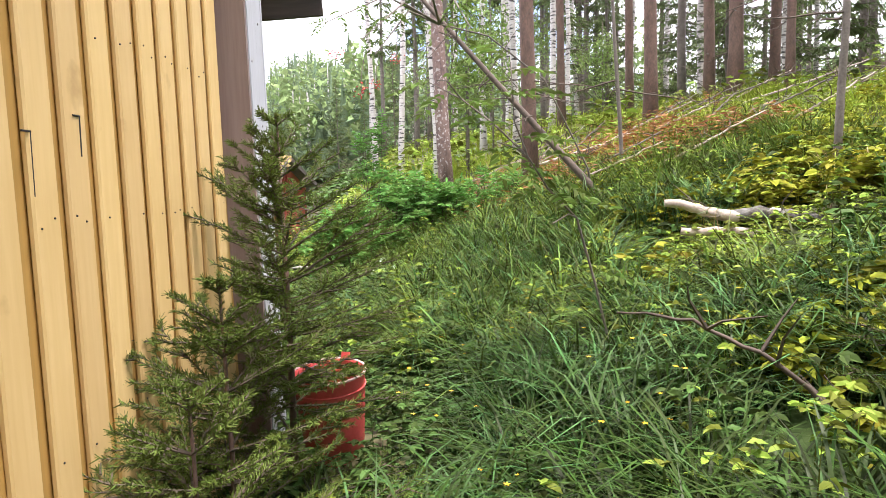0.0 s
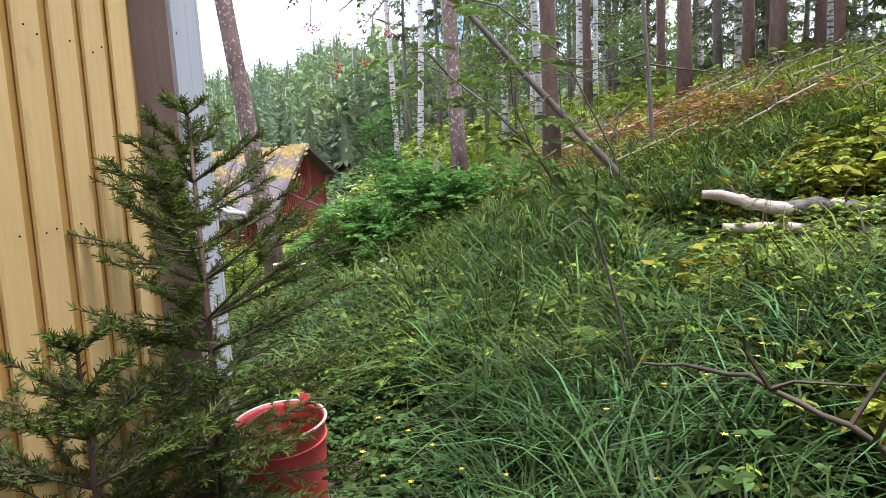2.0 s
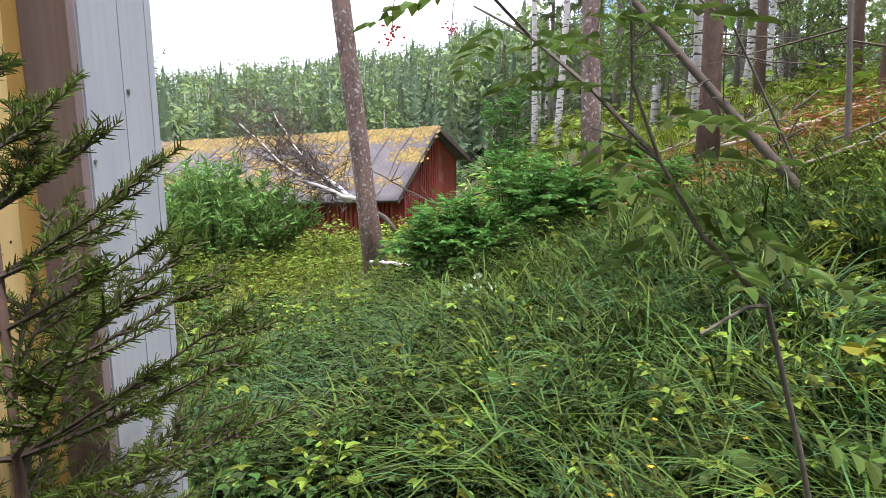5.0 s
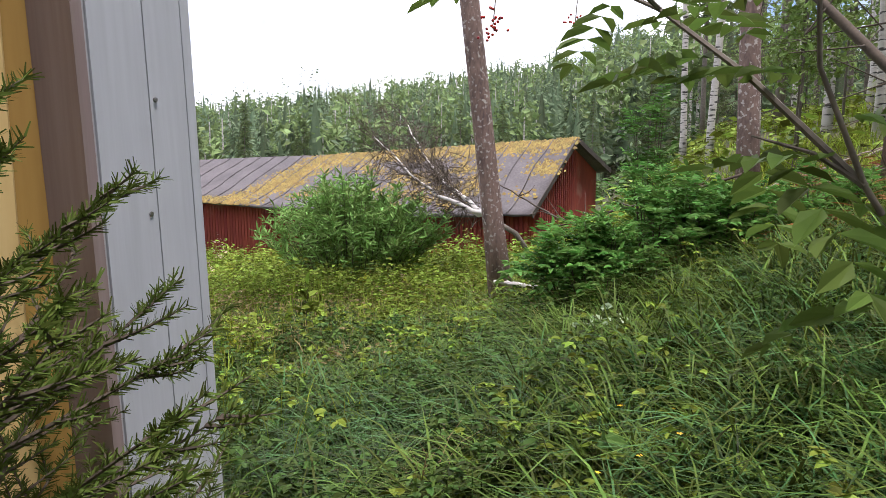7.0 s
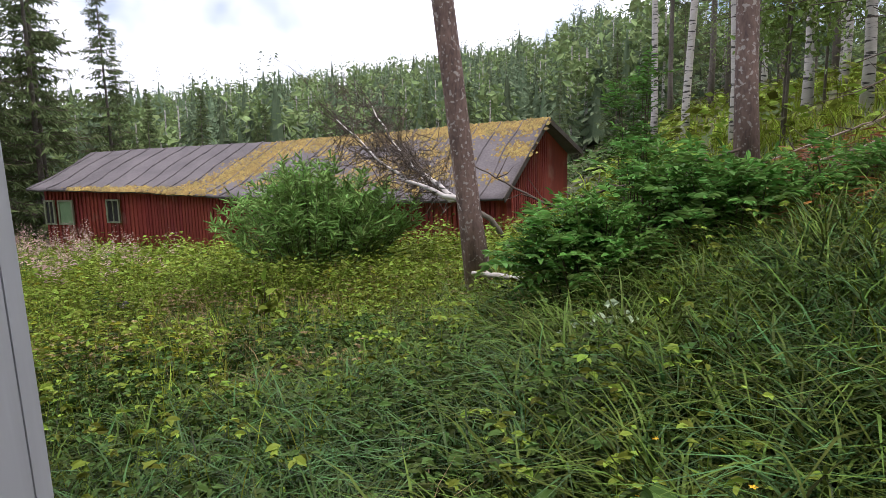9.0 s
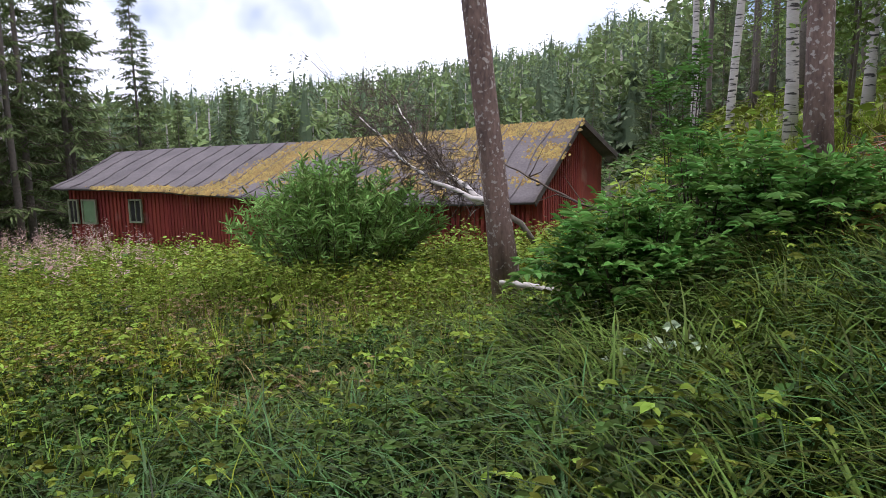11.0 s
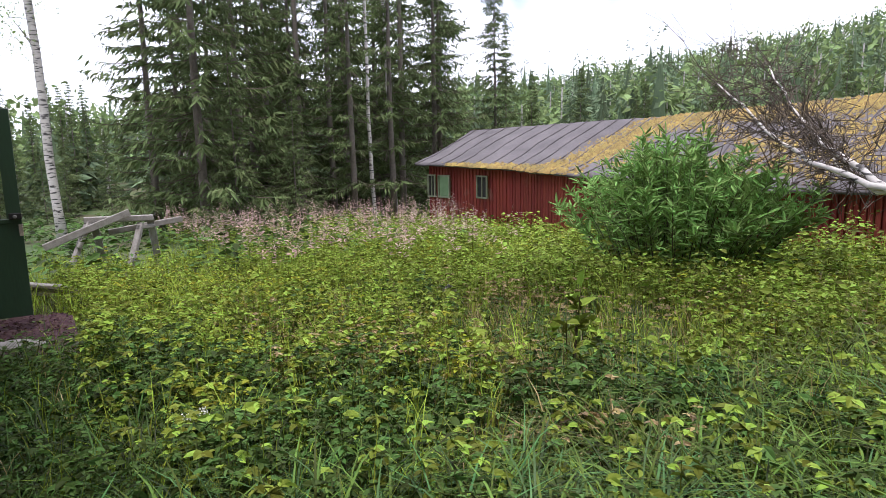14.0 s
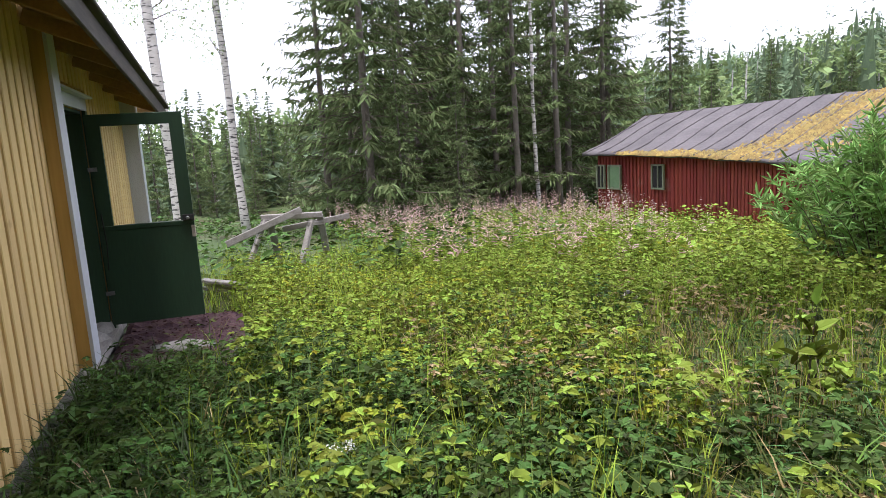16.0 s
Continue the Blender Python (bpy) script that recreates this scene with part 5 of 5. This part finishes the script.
bush("rowan_bush", "dense deep green rowan bush", -1.05, 7.75, 0.82, (0.75, 0.55), 50, 10, 0.27, ROWAN, 401)
bush("rowan_bush", "rowan bush with feathered leaves", -0.15, 8.1, 0.82, (0.8, 0.6), 50, 10, 0.27, ROWAN, 402)
bush("rowan_bush", "low rowan shoots in the grass", -0.8, 8.7, 1.25, (0.5, 0.5), 18, 9, 0.26, ROWAN, 403)
bush("rowan_bush", "tall slender rowan shoots", -1.15, 10.3, 2.1, (0.35, 0.35), 8, 14, 0.24, ROWAN, 404)
bush("rowan_bush", "rowan shoots under the pine", 0.7, 8.6, 0.6, (0.7, 0.5), 20, 10, 0.18, ROWAN, 405)
bush("willow_bush", "round light green willow bush before the barn", -6.7, 12.0, 2.15, (2.1, 1.4), 230, 66, 0.17, WILLOW, 406, feathered=False)
bush("maple_sapling", "bright green small maple sapling in the meadow", -4.2, 7.6, 0.75, (0.28, 0.28), 8, 9, 0.12, HERB, 407, feathered=False, template=OVATE)

# rowan sapling beside the path and the hanging rowan branch with berries
r = np.random.default_rng(51)
rs = thing("rowan_sapling", "thin rowan sapling with broad feathered leaves", "rowan")
stem = [(0.87, 3.42, 0.05), (0.84, 3.41, 0.57), (0.76, 3.44, 0.95), (0.67, 3.46, 1.29), (0.52, 3.47, 1.45), (0.42, 3.48, 1.62), (0.35, 3.47, 1.80), (0.33, 3.42, 2.1)]
part("stem", tube(stem, [0.008, 0.0075, 0.007, 0.0065, 0.006, 0.005, 0.004, 0.003], 8), GREYBARK, rs, smooth=True)
br = [(0.42, 3.48, 1.62), (0.25, 3.56, 1.80), (0.08, 3.66, 1.95), (-0.10, 3.76, 2.06)]
part("branch", tube(br, [0.007, 0.006, 0.005, 0.003], 6), GREYBARK, rs)
br2 = [(0.67, 3.46, 1.29), (0.6, 3.3, 1.32), (0.5, 3.2, 1.28)]
part("branch", tube(br2, [0.006, 0.004, 0.003], 6), GREYBARK, rs)
gl = Geo()
for o, d, s_ in (((0.33, 3.42, 2.1), (-0.3, -0.2, 0.2), 0.26), ((0.34, 3.44, 1.95), (0.6, 0.1, 0.1), 0.28), ((0.1, 3.65, 1.94), (0.3, 0.5, 0.1), 0.26), ((0.2, 3.58, 1.84), (-0.3, -0.4, 0.0), 0.26),
                 ((0.35, 3.5, 1.72), (0.5, 0.2, 0.1), 0.28), ((0.42, 3.48, 1.62), (0.7, 0.0, 0.15), 0.27), ((0.5, 3.47, 1.5), (0.5, -0.3, -0.1), 0.27), ((0.5, 3.47, 1.47), (-0.5, 0.2, -0.2), 0.24), ((0.67, 3.46, 1.29), (0.6, 0.3, 0.0), 0.25), ((0.5, 3.2, 1.28), (-0.5, -0.3, -0.15), 0.24), ((0.5, 3.2, 1.28), (0.2, -0.5, -0.2), 0.24),
                 ((0.0, 3.7, 2.0), (-0.5, 0.5, -0.2), 0.24), ((0.36, 3.46, 1.78), (-0.6, 0.2, 0.2), 0.25)):
    if o[2] > 1.4:
        rowan_leaf(gl, np.array(o), d, s_, r, 6)
for o, d, s_ in (((-0.05, 3.42, 2.02), (-0.5, -0.1, -0.05), 0.27), ((-0.02, 3.5, 2.04), (0.3, -0.5, 0.05), 0.26), ((0.2, 3.45, 1.95), (0.55, -0.25, 0.05), 0.3), ((0.3, 3.42, 2.05), (0.6, 0.2, 0.15), 0.3), ((0.4, 3.46, 1.7), (0.45, -0.35, 0.1), 0.3), ((0.42, 3.48, 1.66), (-0.55, -0.15, 0.1), 0.28), ((0.32, 3.44, 1.9), (-0.5, 0.1, 0.1), 0.28), ((0.62, 3.46, 1.36), (0.5, -0.3, 0.1), 0.3), ((0.7, 3.45, 1.2), (0.4, 0.2, -0.1), 0.28), ((0.74, 3.44, 1.0), (0.5, -0.2, 0.0), 0.28), ((0.74, 3.44, 1.0), (-0.4, -0.2, 0.0), 0.26), ((0.55, 3.47, 1.42), (0.1, -0.6, 0.0), 0.28)):
    if o[2] > 1.4 or d[0] > 0.45:
        rowan_leaf(gl, np.array(o), d, s_ * 0.85, r, 6)
part("branch", tube([(0.42, 3.48, 1.62), (0.35, 3.49, 1.67), (0.26, 3.5, 1.70)], [0.005, 0.004, 0.002], 6), GREYBARK, rs)
for o, d, s_ in (((0.26, 3.5, 1.7), (0.1, 0.4, -0.3), 0.26), ((0.3, 3.5, 1.68), (0.3, -0.4, -0.35), 0.27), ((0.38, 3.49, 1.63), (0.5, 0.1, -0.4), 0.28), ((0.45, 3.48, 1.56), (0.5, -0.1, -0.2), 0.28)):
    rowan_leaf(gl, np.array(o), d, s_, r, 6)
part("branch", tube([(0.08, 3.66, 1.95), (0.0, 3.52, 2.03), (-0.05, 3.42, 2.02)], [0.005, 0.004, 0.003], 6), GREYBARK, rs)
part("foliage", gl, SHADEDROWAN, rs)
rb = thing("rowan_branch_tree", "overhanging rowan with red berry clusters", "rowan")
part("trunk", tube([(1.6, 7.2, float(ground_z(1.6, 7.2)) - 0.1), (1.5, 7.1, 1.6), (1.0, 6.8, 2.5), (0.4, 6.3, 2.85), (-0.05, 6.0, 2.9)], [0.011, 0.010, 0.009, 0.008, 0.007], 8), GREYBARK, rb, smooth=True)
gl, gb_ = Geo(), Geo()
for e in ((-0.6, 4.7, 2.5), (-0.55, 5.2, 2.5), (-0.9, 5.0, 2.7), (0.2, 5.1, 2.65), (-0.2, 4.4, 2.75), (-0.7, 5.9, 2.8)):
    o = np.array([-0.05, 6.0, 2.9])
    e = np.array(e)
    part("branch", tube([o, (o + e) / 2 + [0, 0, 0.22], e], [0.012, 0.008, 0.004], 6), GREYBARK, rb)
    for _ in range(7):
        k = r.uniform(0.35, 1)
        c = o + (e - o) * k + np.array([0, 0, 0.2 * math.sin(k * 3.1)])
        rowan_leaf(gl, c, r.normal(0, 1, 3) * [1, 1, 0.4] + [0, 0, -0.5], r.uniform(0.12, 0.17), r)
for c in ((-0.55, 4.3, 2.10), (-0.55, 5.2, 2.27), (-0.78, 4.7, 2.42), (-0.4, 5.4, 2.5)):
    cl = Geo()
    for _ in range(26):
        p = np.array(c) + r.normal(0, 0.022, 3)
        bm = bmesh.new()
        bmesh.ops.create_icosphere(bm, subdivisions=1, radius=0.0055)
        cl.add([tuple(np.array(v.co) + p) for v in bm.verts], [tuple(v.index for v in f.verts) for f in bm.faces])
        bm.free()
    cluster = part("berry_cluster", cl, BERRY, rb, "cluster of ripe red berries", kind="stuff", smooth=True)
    part("stalk", tube([np.array(c), np.array(c) + [0.0, 0.03, 0.12], np.array(c) + [0.02, 0.06, 0.24]], [0.003] * 3, 4), GREYBARK, cluster)
part("foliage", gl, SHADEDROWAN, rb)

# ---- meadow plants ----
r = np.random.default_rng(600)


def field(n, x0, x1, y0, y1, keep=None):
    x, y = r.uniform(x0, x1, n), r.uniform(y0, y1, n)
    ok = outside(x, y)
    if keep is not None:
        ok &= keep(x, y)
    return x[ok], y[ok]


def patch(x, y, scale, seed):
    """A soft patchwork from 0 to 1."""
    return 0.5 + 0.25 * (np.sin(x * scale + seed) * np.cos(y * scale * 1.3 - seed) + np.sin((x + y) * scale * 0.7 + 2 * seed) * np.cos((x - y) * scale * 0.9))


def grass(label, mat, n, area, length, width, bend, keep=None, tuft=14):
    """Grass that grows in tufts."""
    tx, ty = field(n // tuft, *area, keep)
    x = np.repeat(tx, tuft) + r.normal(0, 0.045, len(tx) * tuft)
    y = np.repeat(ty, tuft) + r.normal(0, 0.045, len(tx) * tuft)
    size = np.repeat(r.uniform(0.5, 1.3, len(tx)), tuft)
    ok = outside(x, y)
    x, y, size = x[ok], y[ok], size[ok]
    lean = np.repeat(r.uniform(0, 6.283, len(tx)), tuft)[ok] + r.normal(0, 0.8, len(x))
    m = len(x)
    g = blades(Geo(), on_ground(x, y) - [0, 0, 0.02], length * size * r.uniform(0.6, 1.2, m), width * r.uniform(0.6, 1.3, m), r.uniform(bend[0], bend[1], m), r, lean)
    return solid("grass", g, mat, label, "grass", kind="stuff", smooth=True)


def herbs(label, mat, n, area, height, leaf, keep=None, per=9, template=OVATE, flat=0.45):
    """Leafy plants: short stems with tiers of leaves."""
    x, y = field(n, *area, keep)
    m = len(x)
    base = on_ground(x, y)
    h = height * r.uniform(0.45, 1.2, m) * (0.55 + 0.75 * patch(x, y, 2.3, 31))
    g = Geo()
    top = np.repeat(base, per, axis=0)
    k = np.tile(np.linspace(0.35, 1.0, per), m) + r.normal(0, 0.05, m * per)
    hh = np.repeat(h, per)
    az = r.uniform(0, 6.283, m * per)
    rad = r.uniform(0.01, 0.09, m * per) * (1.3 - k * 0.6)
    pos = top + np.column_stack([rad * np.cos(az), rad * np.sin(az), hh * k])
    along = np.column_stack([np.cos(az), np.sin(az), r.uniform(-0.35, 0.25, m * per)])
    sz = leaf * r.uniform(0.55, 1.35, m * per)
    if template is OVATE:
        side = np.column_stack([-along[:, 1], along[:, 0], np.zeros(len(along))])
        leaves(g, pos, along, sz, template, r, flat)
        for sg in (-1, 1):
            leaves(g, pos + along * 0.02, along * 0.45 + side * sg + [0, 0, -0.08], sz * 0.82, template, r, flat)
    else:
        leaves(g, pos, along, sz, template, r, flat)
    blades(g, base, h, np.full(m, 0.006), np.full(m, 0.05), r)
    return solid("weeds", g, mat, label, "weeds", kind="stuff")


# Zone beside the path where darker leaves stand in for shade.
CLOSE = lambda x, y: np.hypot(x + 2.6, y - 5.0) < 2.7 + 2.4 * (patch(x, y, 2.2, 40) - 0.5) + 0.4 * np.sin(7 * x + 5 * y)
AT_LOG = lambda x, y: (np.abs(y - 5.45 + 0.85 * (x - 1.7) + 0.5) < 0.75) & (x > 1.3) & (x < 3.2)
LEFT = lambda x, y: x < -1.6 + 0.35 * np.sin(2 * y)
grass("lush grass beside the start of the path, darkened to stand for shade", SHADEDGRASS, 26000, (-1.0, 4.0, 0.6, 3.7), 0.54, 0.0115, (0.45, 1.1), lambda x, y: (patch(x, y, 1.1, 1) > 0.3) & (y < 3.4 + 0.25 * np.sin(4 * x)) & ~((x < 0.12) & (y > 2.3)))
grass("lush long green grass beside the path", GRASS, 62000, (-3.2, 4.0, 2.9, 9.5), 0.56, 0.0115, (0.45, 1.1), lambda x, y: (y > 3.3 + 0.25 * np.sin(4 * x)) & (patch(x, y, 1.1, 1) > 0.3) & ~AT_LOG(x, y) & ~((x < 0.12) & (y < 4.15) & (y > 2.3)))
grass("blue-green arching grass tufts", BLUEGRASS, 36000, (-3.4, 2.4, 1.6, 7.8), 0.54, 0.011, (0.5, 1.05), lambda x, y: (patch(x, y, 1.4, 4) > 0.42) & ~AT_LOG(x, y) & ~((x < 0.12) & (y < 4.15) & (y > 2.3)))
grass("light green grass up the slope", SUNGRASS, 36000, (-0.6, 9.0, 5.0, 16.0), 0.40, 0.010, (0.3, 0.85), lambda x, y: (patch(x, y, 0.9, 2) > 0.35) & ~AT_LOG(x, y))
grass("meadow grass between the weeds", GRASS, 36000, (-13.0, -1.2, 3.4, 15.5), 0.36, 0.007, (0.25, 0.8), None)
grass("pale seeding meadow grass", SUNGRASS, 26000, (-16.0, -1.8, 4.2, 15.5), 0.52, 0.006, (0.15, 0.6), None, 8)
grass("dry straw coloured grass tufts", DRYGRASS, 9000, (-9.0, 5.0, 4.0, 14.0), 0.48, 0.006, (0.3, 0.9), lambda x, y: patch(x, y, 1.7, 7) > 0.62, 12)
grass("dry bent grass tuft in the meadow", DRYGRASS, 400, (-3.25, -2.85, 6.5, 6.9), 0.45, 0.008, (0.4, 1.0), None, 20)
herbs("knee-high raspberry leaves over the meadow", HERB, 6600, (-12.5, -1.7, 4.6, 13.5), 0.52, 0.066, lambda x, y: LEFT(x, y) & (patch(x, y, 0.8, 3) > 0.3) & (~CLOSE(x, y) | (patch(x, y, 7.0, 2) > 0.6)), 6)
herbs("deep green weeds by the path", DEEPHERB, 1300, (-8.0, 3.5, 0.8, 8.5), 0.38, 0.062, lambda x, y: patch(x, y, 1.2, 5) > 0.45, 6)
herbs("leafy weeds along the house wall and path, darkened to stand for shade", DEEPHERB, 3600, (-8.0, -0.6, 3.6, 8.2), 0.42, 0.058, lambda x, y: CLOSE(x, y) | (y < 5.0) | (patch(x, y, 6.0, 5) > 0.66), 6)
herbs("bright green weeds along the slope", HERB, 1500, (-1.0, 6.0, 1.4, 10.0), 0.4, 0.06, lambda x, y: (patch(x, y, 1.3, 9) > 0.4) & ~AT_LOG(x, y), 6)
herbs("yellowing broad leaves round the fallen log", YHERB, 900, (1.2, 4.6, 2.6, 6.6), 0.30, 0.105, lambda x, y: (patch(x, y, 1.5, 11) > 0.35) & ~AT_LOG(x, y), 7)
herbs("yellowing weeds in the meadow", YHERB, 1900, (-14.0, -2.0, 5.0, 14.5), 0.46, 0.06, lambda x, y: (patch(x, y, 0.7, 13) > 0.5) & ~CLOSE(x, y), 6)
herbs("low weeds near the barn", HERB, 2600, (-20.0, -3.0, 10.0, 16.0), 0.6, 0.10, None, 10, KITE)
herbs("large rounded leaves at the path edge", DEEPHERB, 220, (-6.5, 3.0, 3.6, 7.4), 0.28, 0.13, None, 5)
herbs("withered rusty fern patches on the slope", BRACKEN, 420, (0.2, 4.5, 7.9, 11.5), 0.4, 0.13, lambda x, y: patch(x, y, 1.1, 6) > 0.5, 12, LANCE)
herbs("raspberry shoot showing pale silvery leaf undersides", PALELEAF, 9, (-0.95, -0.5, 6.2, 6.6), 0.42, 0.075, None, 5)
herbs("dry brown weed stalks in the meadow", DRYGRASS, 520, (-7.5, -2.2, 5.8, 10.5), 0.42, 0.05, lambda x, y: patch(x, y, 1.5, 8) > 0.6, 8)

grass("long grass along the house wall, darkened to stand for shade", SHADEDGRASS, 14000, (-8.0, -1.0, 3.48, 5.3), 0.5, 0.009, (0.5, 1.05))
herbs("yellow-green broad leaves on the slope", YHERB, 900, (1.4, 5.5, 1.8, 8.0), 0.26, 0.085, lambda x, y: (patch(x, y, 1.9, 15) > 0.45) & ~AT_LOG(x, y), 7)
herbs("low leaves round the fallen log", HERB, 500, (1.2, 3.3, 4.0, 6.2), 0.13, 0.06, AT_LOG, 5)
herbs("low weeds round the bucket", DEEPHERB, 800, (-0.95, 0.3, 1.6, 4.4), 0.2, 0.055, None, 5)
herbs("rusty dead fern and twigs on the slope", BRACKEN, 700, (-0.4, 4.2, 7.8, 10.8), 0.35, 0.12, lambda x, y: patch(x, y, 1.3, 21) > 0.5, 12, LANCE)

grass("dry seeding stalks over the middle of the meadow", DRYGRASS, 5000, (-8.0, -2.2, 6.0, 11.5), 0.5, 0.004, (0.1, 0.5), lambda x, y: patch(x, y, 0.9, 17) > 0.42, 6)
grass("thin grass behind the start of the path", GRASS, 9000, (-1.0, 7.0, -6.0, 0.8), 0.4, 0.011, (0.4, 1.0))
# fireweed gone to seed along the far edge of the meadow
g, gs = Geo(), Geo()
x, y = field(560, -22, -8.2, 7.0, 14.6, lambda x, y: (np.abs((y - 9.0) * 0.8 + (x + 14.0) * 0.35) < 3.4))
h = r.uniform(0.7, 1.25, len(x))
base = on_ground(x, y)
for b, hh in zip(base, h):
    n = 22
    z = r.uniform(0.62, 1.0, n)
    az = r.uniform(0, 6.283, n)
    leaves(g, b + np.column_stack([0.015 * np.cos(az), 0.015 * np.sin(az), hh * z]), np.column_stack([np.cos(az), np.sin(az), r.uniform(-0.1, 0.7, n)]), 0.085 * (1.25 - z) * 1.8, LANCE, r, 0.8)
    n = 12
    z = r.uniform(0.15, 0.65, n)
    az = r.uniform(0, 6.283, n)
    leaves(gs, b + np.column_stack([0 * az, 0 * az, hh * z]), np.column_stack([np.cos(az), np.sin(az), r.uniform(-0.2, 0.4, n)]), 0.11, LANCE, r, 0.6)
blades(gs, base, h, np.full(len(x), 0.008), np.full(len(x), 0.04), r)
solid("fireweed_tops", g, PINK, "faded pink and white fluffy fireweed tops", "weeds", kind="stuff")
solid("fireweed_stems", gs, HERB, "green fireweed stems with narrow leaves", "weeds", kind="stuff")

# small flowers
g = Geo()
for cx, cy, n in ((0.45, 3.6, 9), (0.2, 4.3, 8), (0.9, 2.7, 8), (-0.1, 3.1, 8), (-0.2, 5.0, 6), (1.2, 3.2, 6), (0.3, 2.2, 7)):
    x, y = cx + r.normal(0, 0.22, n), cy + r.normal(0, 0.22, n)
    top = on_ground(x, y) + np.column_stack([0 * x, 0 * x, r.uniform(0.2, 0.42, n)])
    for q in range(5):
        az = q * 1.2566 + r.uniform(0, 0.3, n)
        leaves(g, top, np.column_stack([np.cos(az), np.sin(az), 0.3 + 0 * az]), 0.014, OVATE, r, 0.2)
solid("yellow_flowers", g, YFLOWER, "tiny yellow flowers in the grass", "flowers", kind="stuff")
for fx, fy, fz in ((-4.45, 5.08, 0.0), (-4.55, 5.02, -0.05)):
    t = thing("white_flower_head", "white flower head on a leaning stem", "flower", at=pose(fx, fy, fz))
    fl = Geo()
    n = 42
    leaves(fl, r.normal(0, 0.013, (n, 3)), r.normal(0, 1, (n, 3)), 0.016, OVATE, r, 1.0)
    part("petals", fl, WFLOWER, t, kind="stuff")
    part("stem", tube([(0, 0, 0), (-0.03, 0.02, -0.2), (-0.05, 0.02, float(ground_z(fx, fy)) - fz)], [0.003] * 3, 4), HERB, t)

# undergrowth of the wood
herbs("green undergrowth between the trunks", HERB, 2600, (-3.5, 24.0, 11.0, 46.0), 0.6, 0.2, None, 10, KITE)
grass("rough grass under the trees", SUNGRASS, 12000, (-4.0, 20.0, 13.0, 36.0), 0.5, 0.03, (0.3, 0.9), None, 8)
herbs("weeds and shoots behind the meadow", DEEPHERB, 1500, (-45.0, -3.0, 22.0, 36.0), 0.8, 0.3, None, 10, KITE)
herbs("weeds at the edge of the wood", DEEPHERB, 900, (-34.0, -11.5, -2.0, 12.0), 0.7, 0.2, None, 10, KITE)
r = np.random.default_rng(900)
for k in range(18):
    y = r.uniform(12.5, 27)
    x = r.uniform(0.6 - 0.1 * (y - 3), 16)
    t = thing("young_birch", "light green young birch in the undergrowth", "birch", "young birches", at=stand(x, y, r.uniform(0, 360), 1.0))
    h = r.uniform(2.5, 5.5)
    part("trunk", tube([(0, 0, -0.1), (0.03, 0.02, h * 0.5), (0.08, 0.0, h)], [0.025, 0.018, 0.006], 6), GREYBARK, t, smooth=True)
    part("crown", cloud_crown((0, 0, h * 0.62), (0.7, 0.7, h * 0.36), 1300, 0.085, 950 + k, clumps=26), BIRCHLEAF, t)

g = Geo()
r = np.random.default_rng(77)
for _ in range(420):
    x, y = 0.40 + r.normal(0, 0.12), 3.2 + r.normal(0, 0.10)
    leaves(g, np.array([[x, y, float(ground_z(x, y)) + 0.06 + 0.16 * math.exp(-((x - 0.4) ** 2 + (y - 3.2) ** 2) / 0.02)]]), r.normal(0, 1, (1, 3)) + [0, 0, 0.6], 0.035, LANCE, r, 0.8)
solid("moss_tuft", g, MOSS, "orange-yellow moss tuft in the grass", "moss", kind="stuff")
t = fallen("birch_bark_piece", "small white birch bark scrap in the meadow", [(-6.9, 8.25, -0.2), (-6.85, 8.3, -0.17), (-6.8, 8.33, -0.2)], [0.03, 0.04, 0.03], BIRCHBARK, 0, 12, "bark")

# brushwood on the slope
r = np.random.default_rng(123)
for k in range(26):
    x, y = r.uniform(0.6, 6.5), r.uniform(7.6, 12.0)
    a, ln = r.uniform(-0.6, 0.9), r.uniform(0.8, 2.0)
    ends = [(x + q * ln * math.cos(a), y + q * ln * math.sin(a)) for q in (-0.5, 0.0, 0.5)]
    fallen("fallen_branch", "dead branch with bare twigs lying on the slope", [(p, q, float(ground_z(p, q)) + 0.16 + 0.14 * i) for i, (p, q) in enumerate(ends)], [0.016, 0.014, 0.006], GREYBARK if k % 2 else DEADWOOD, 9, 130 + k, "branch")
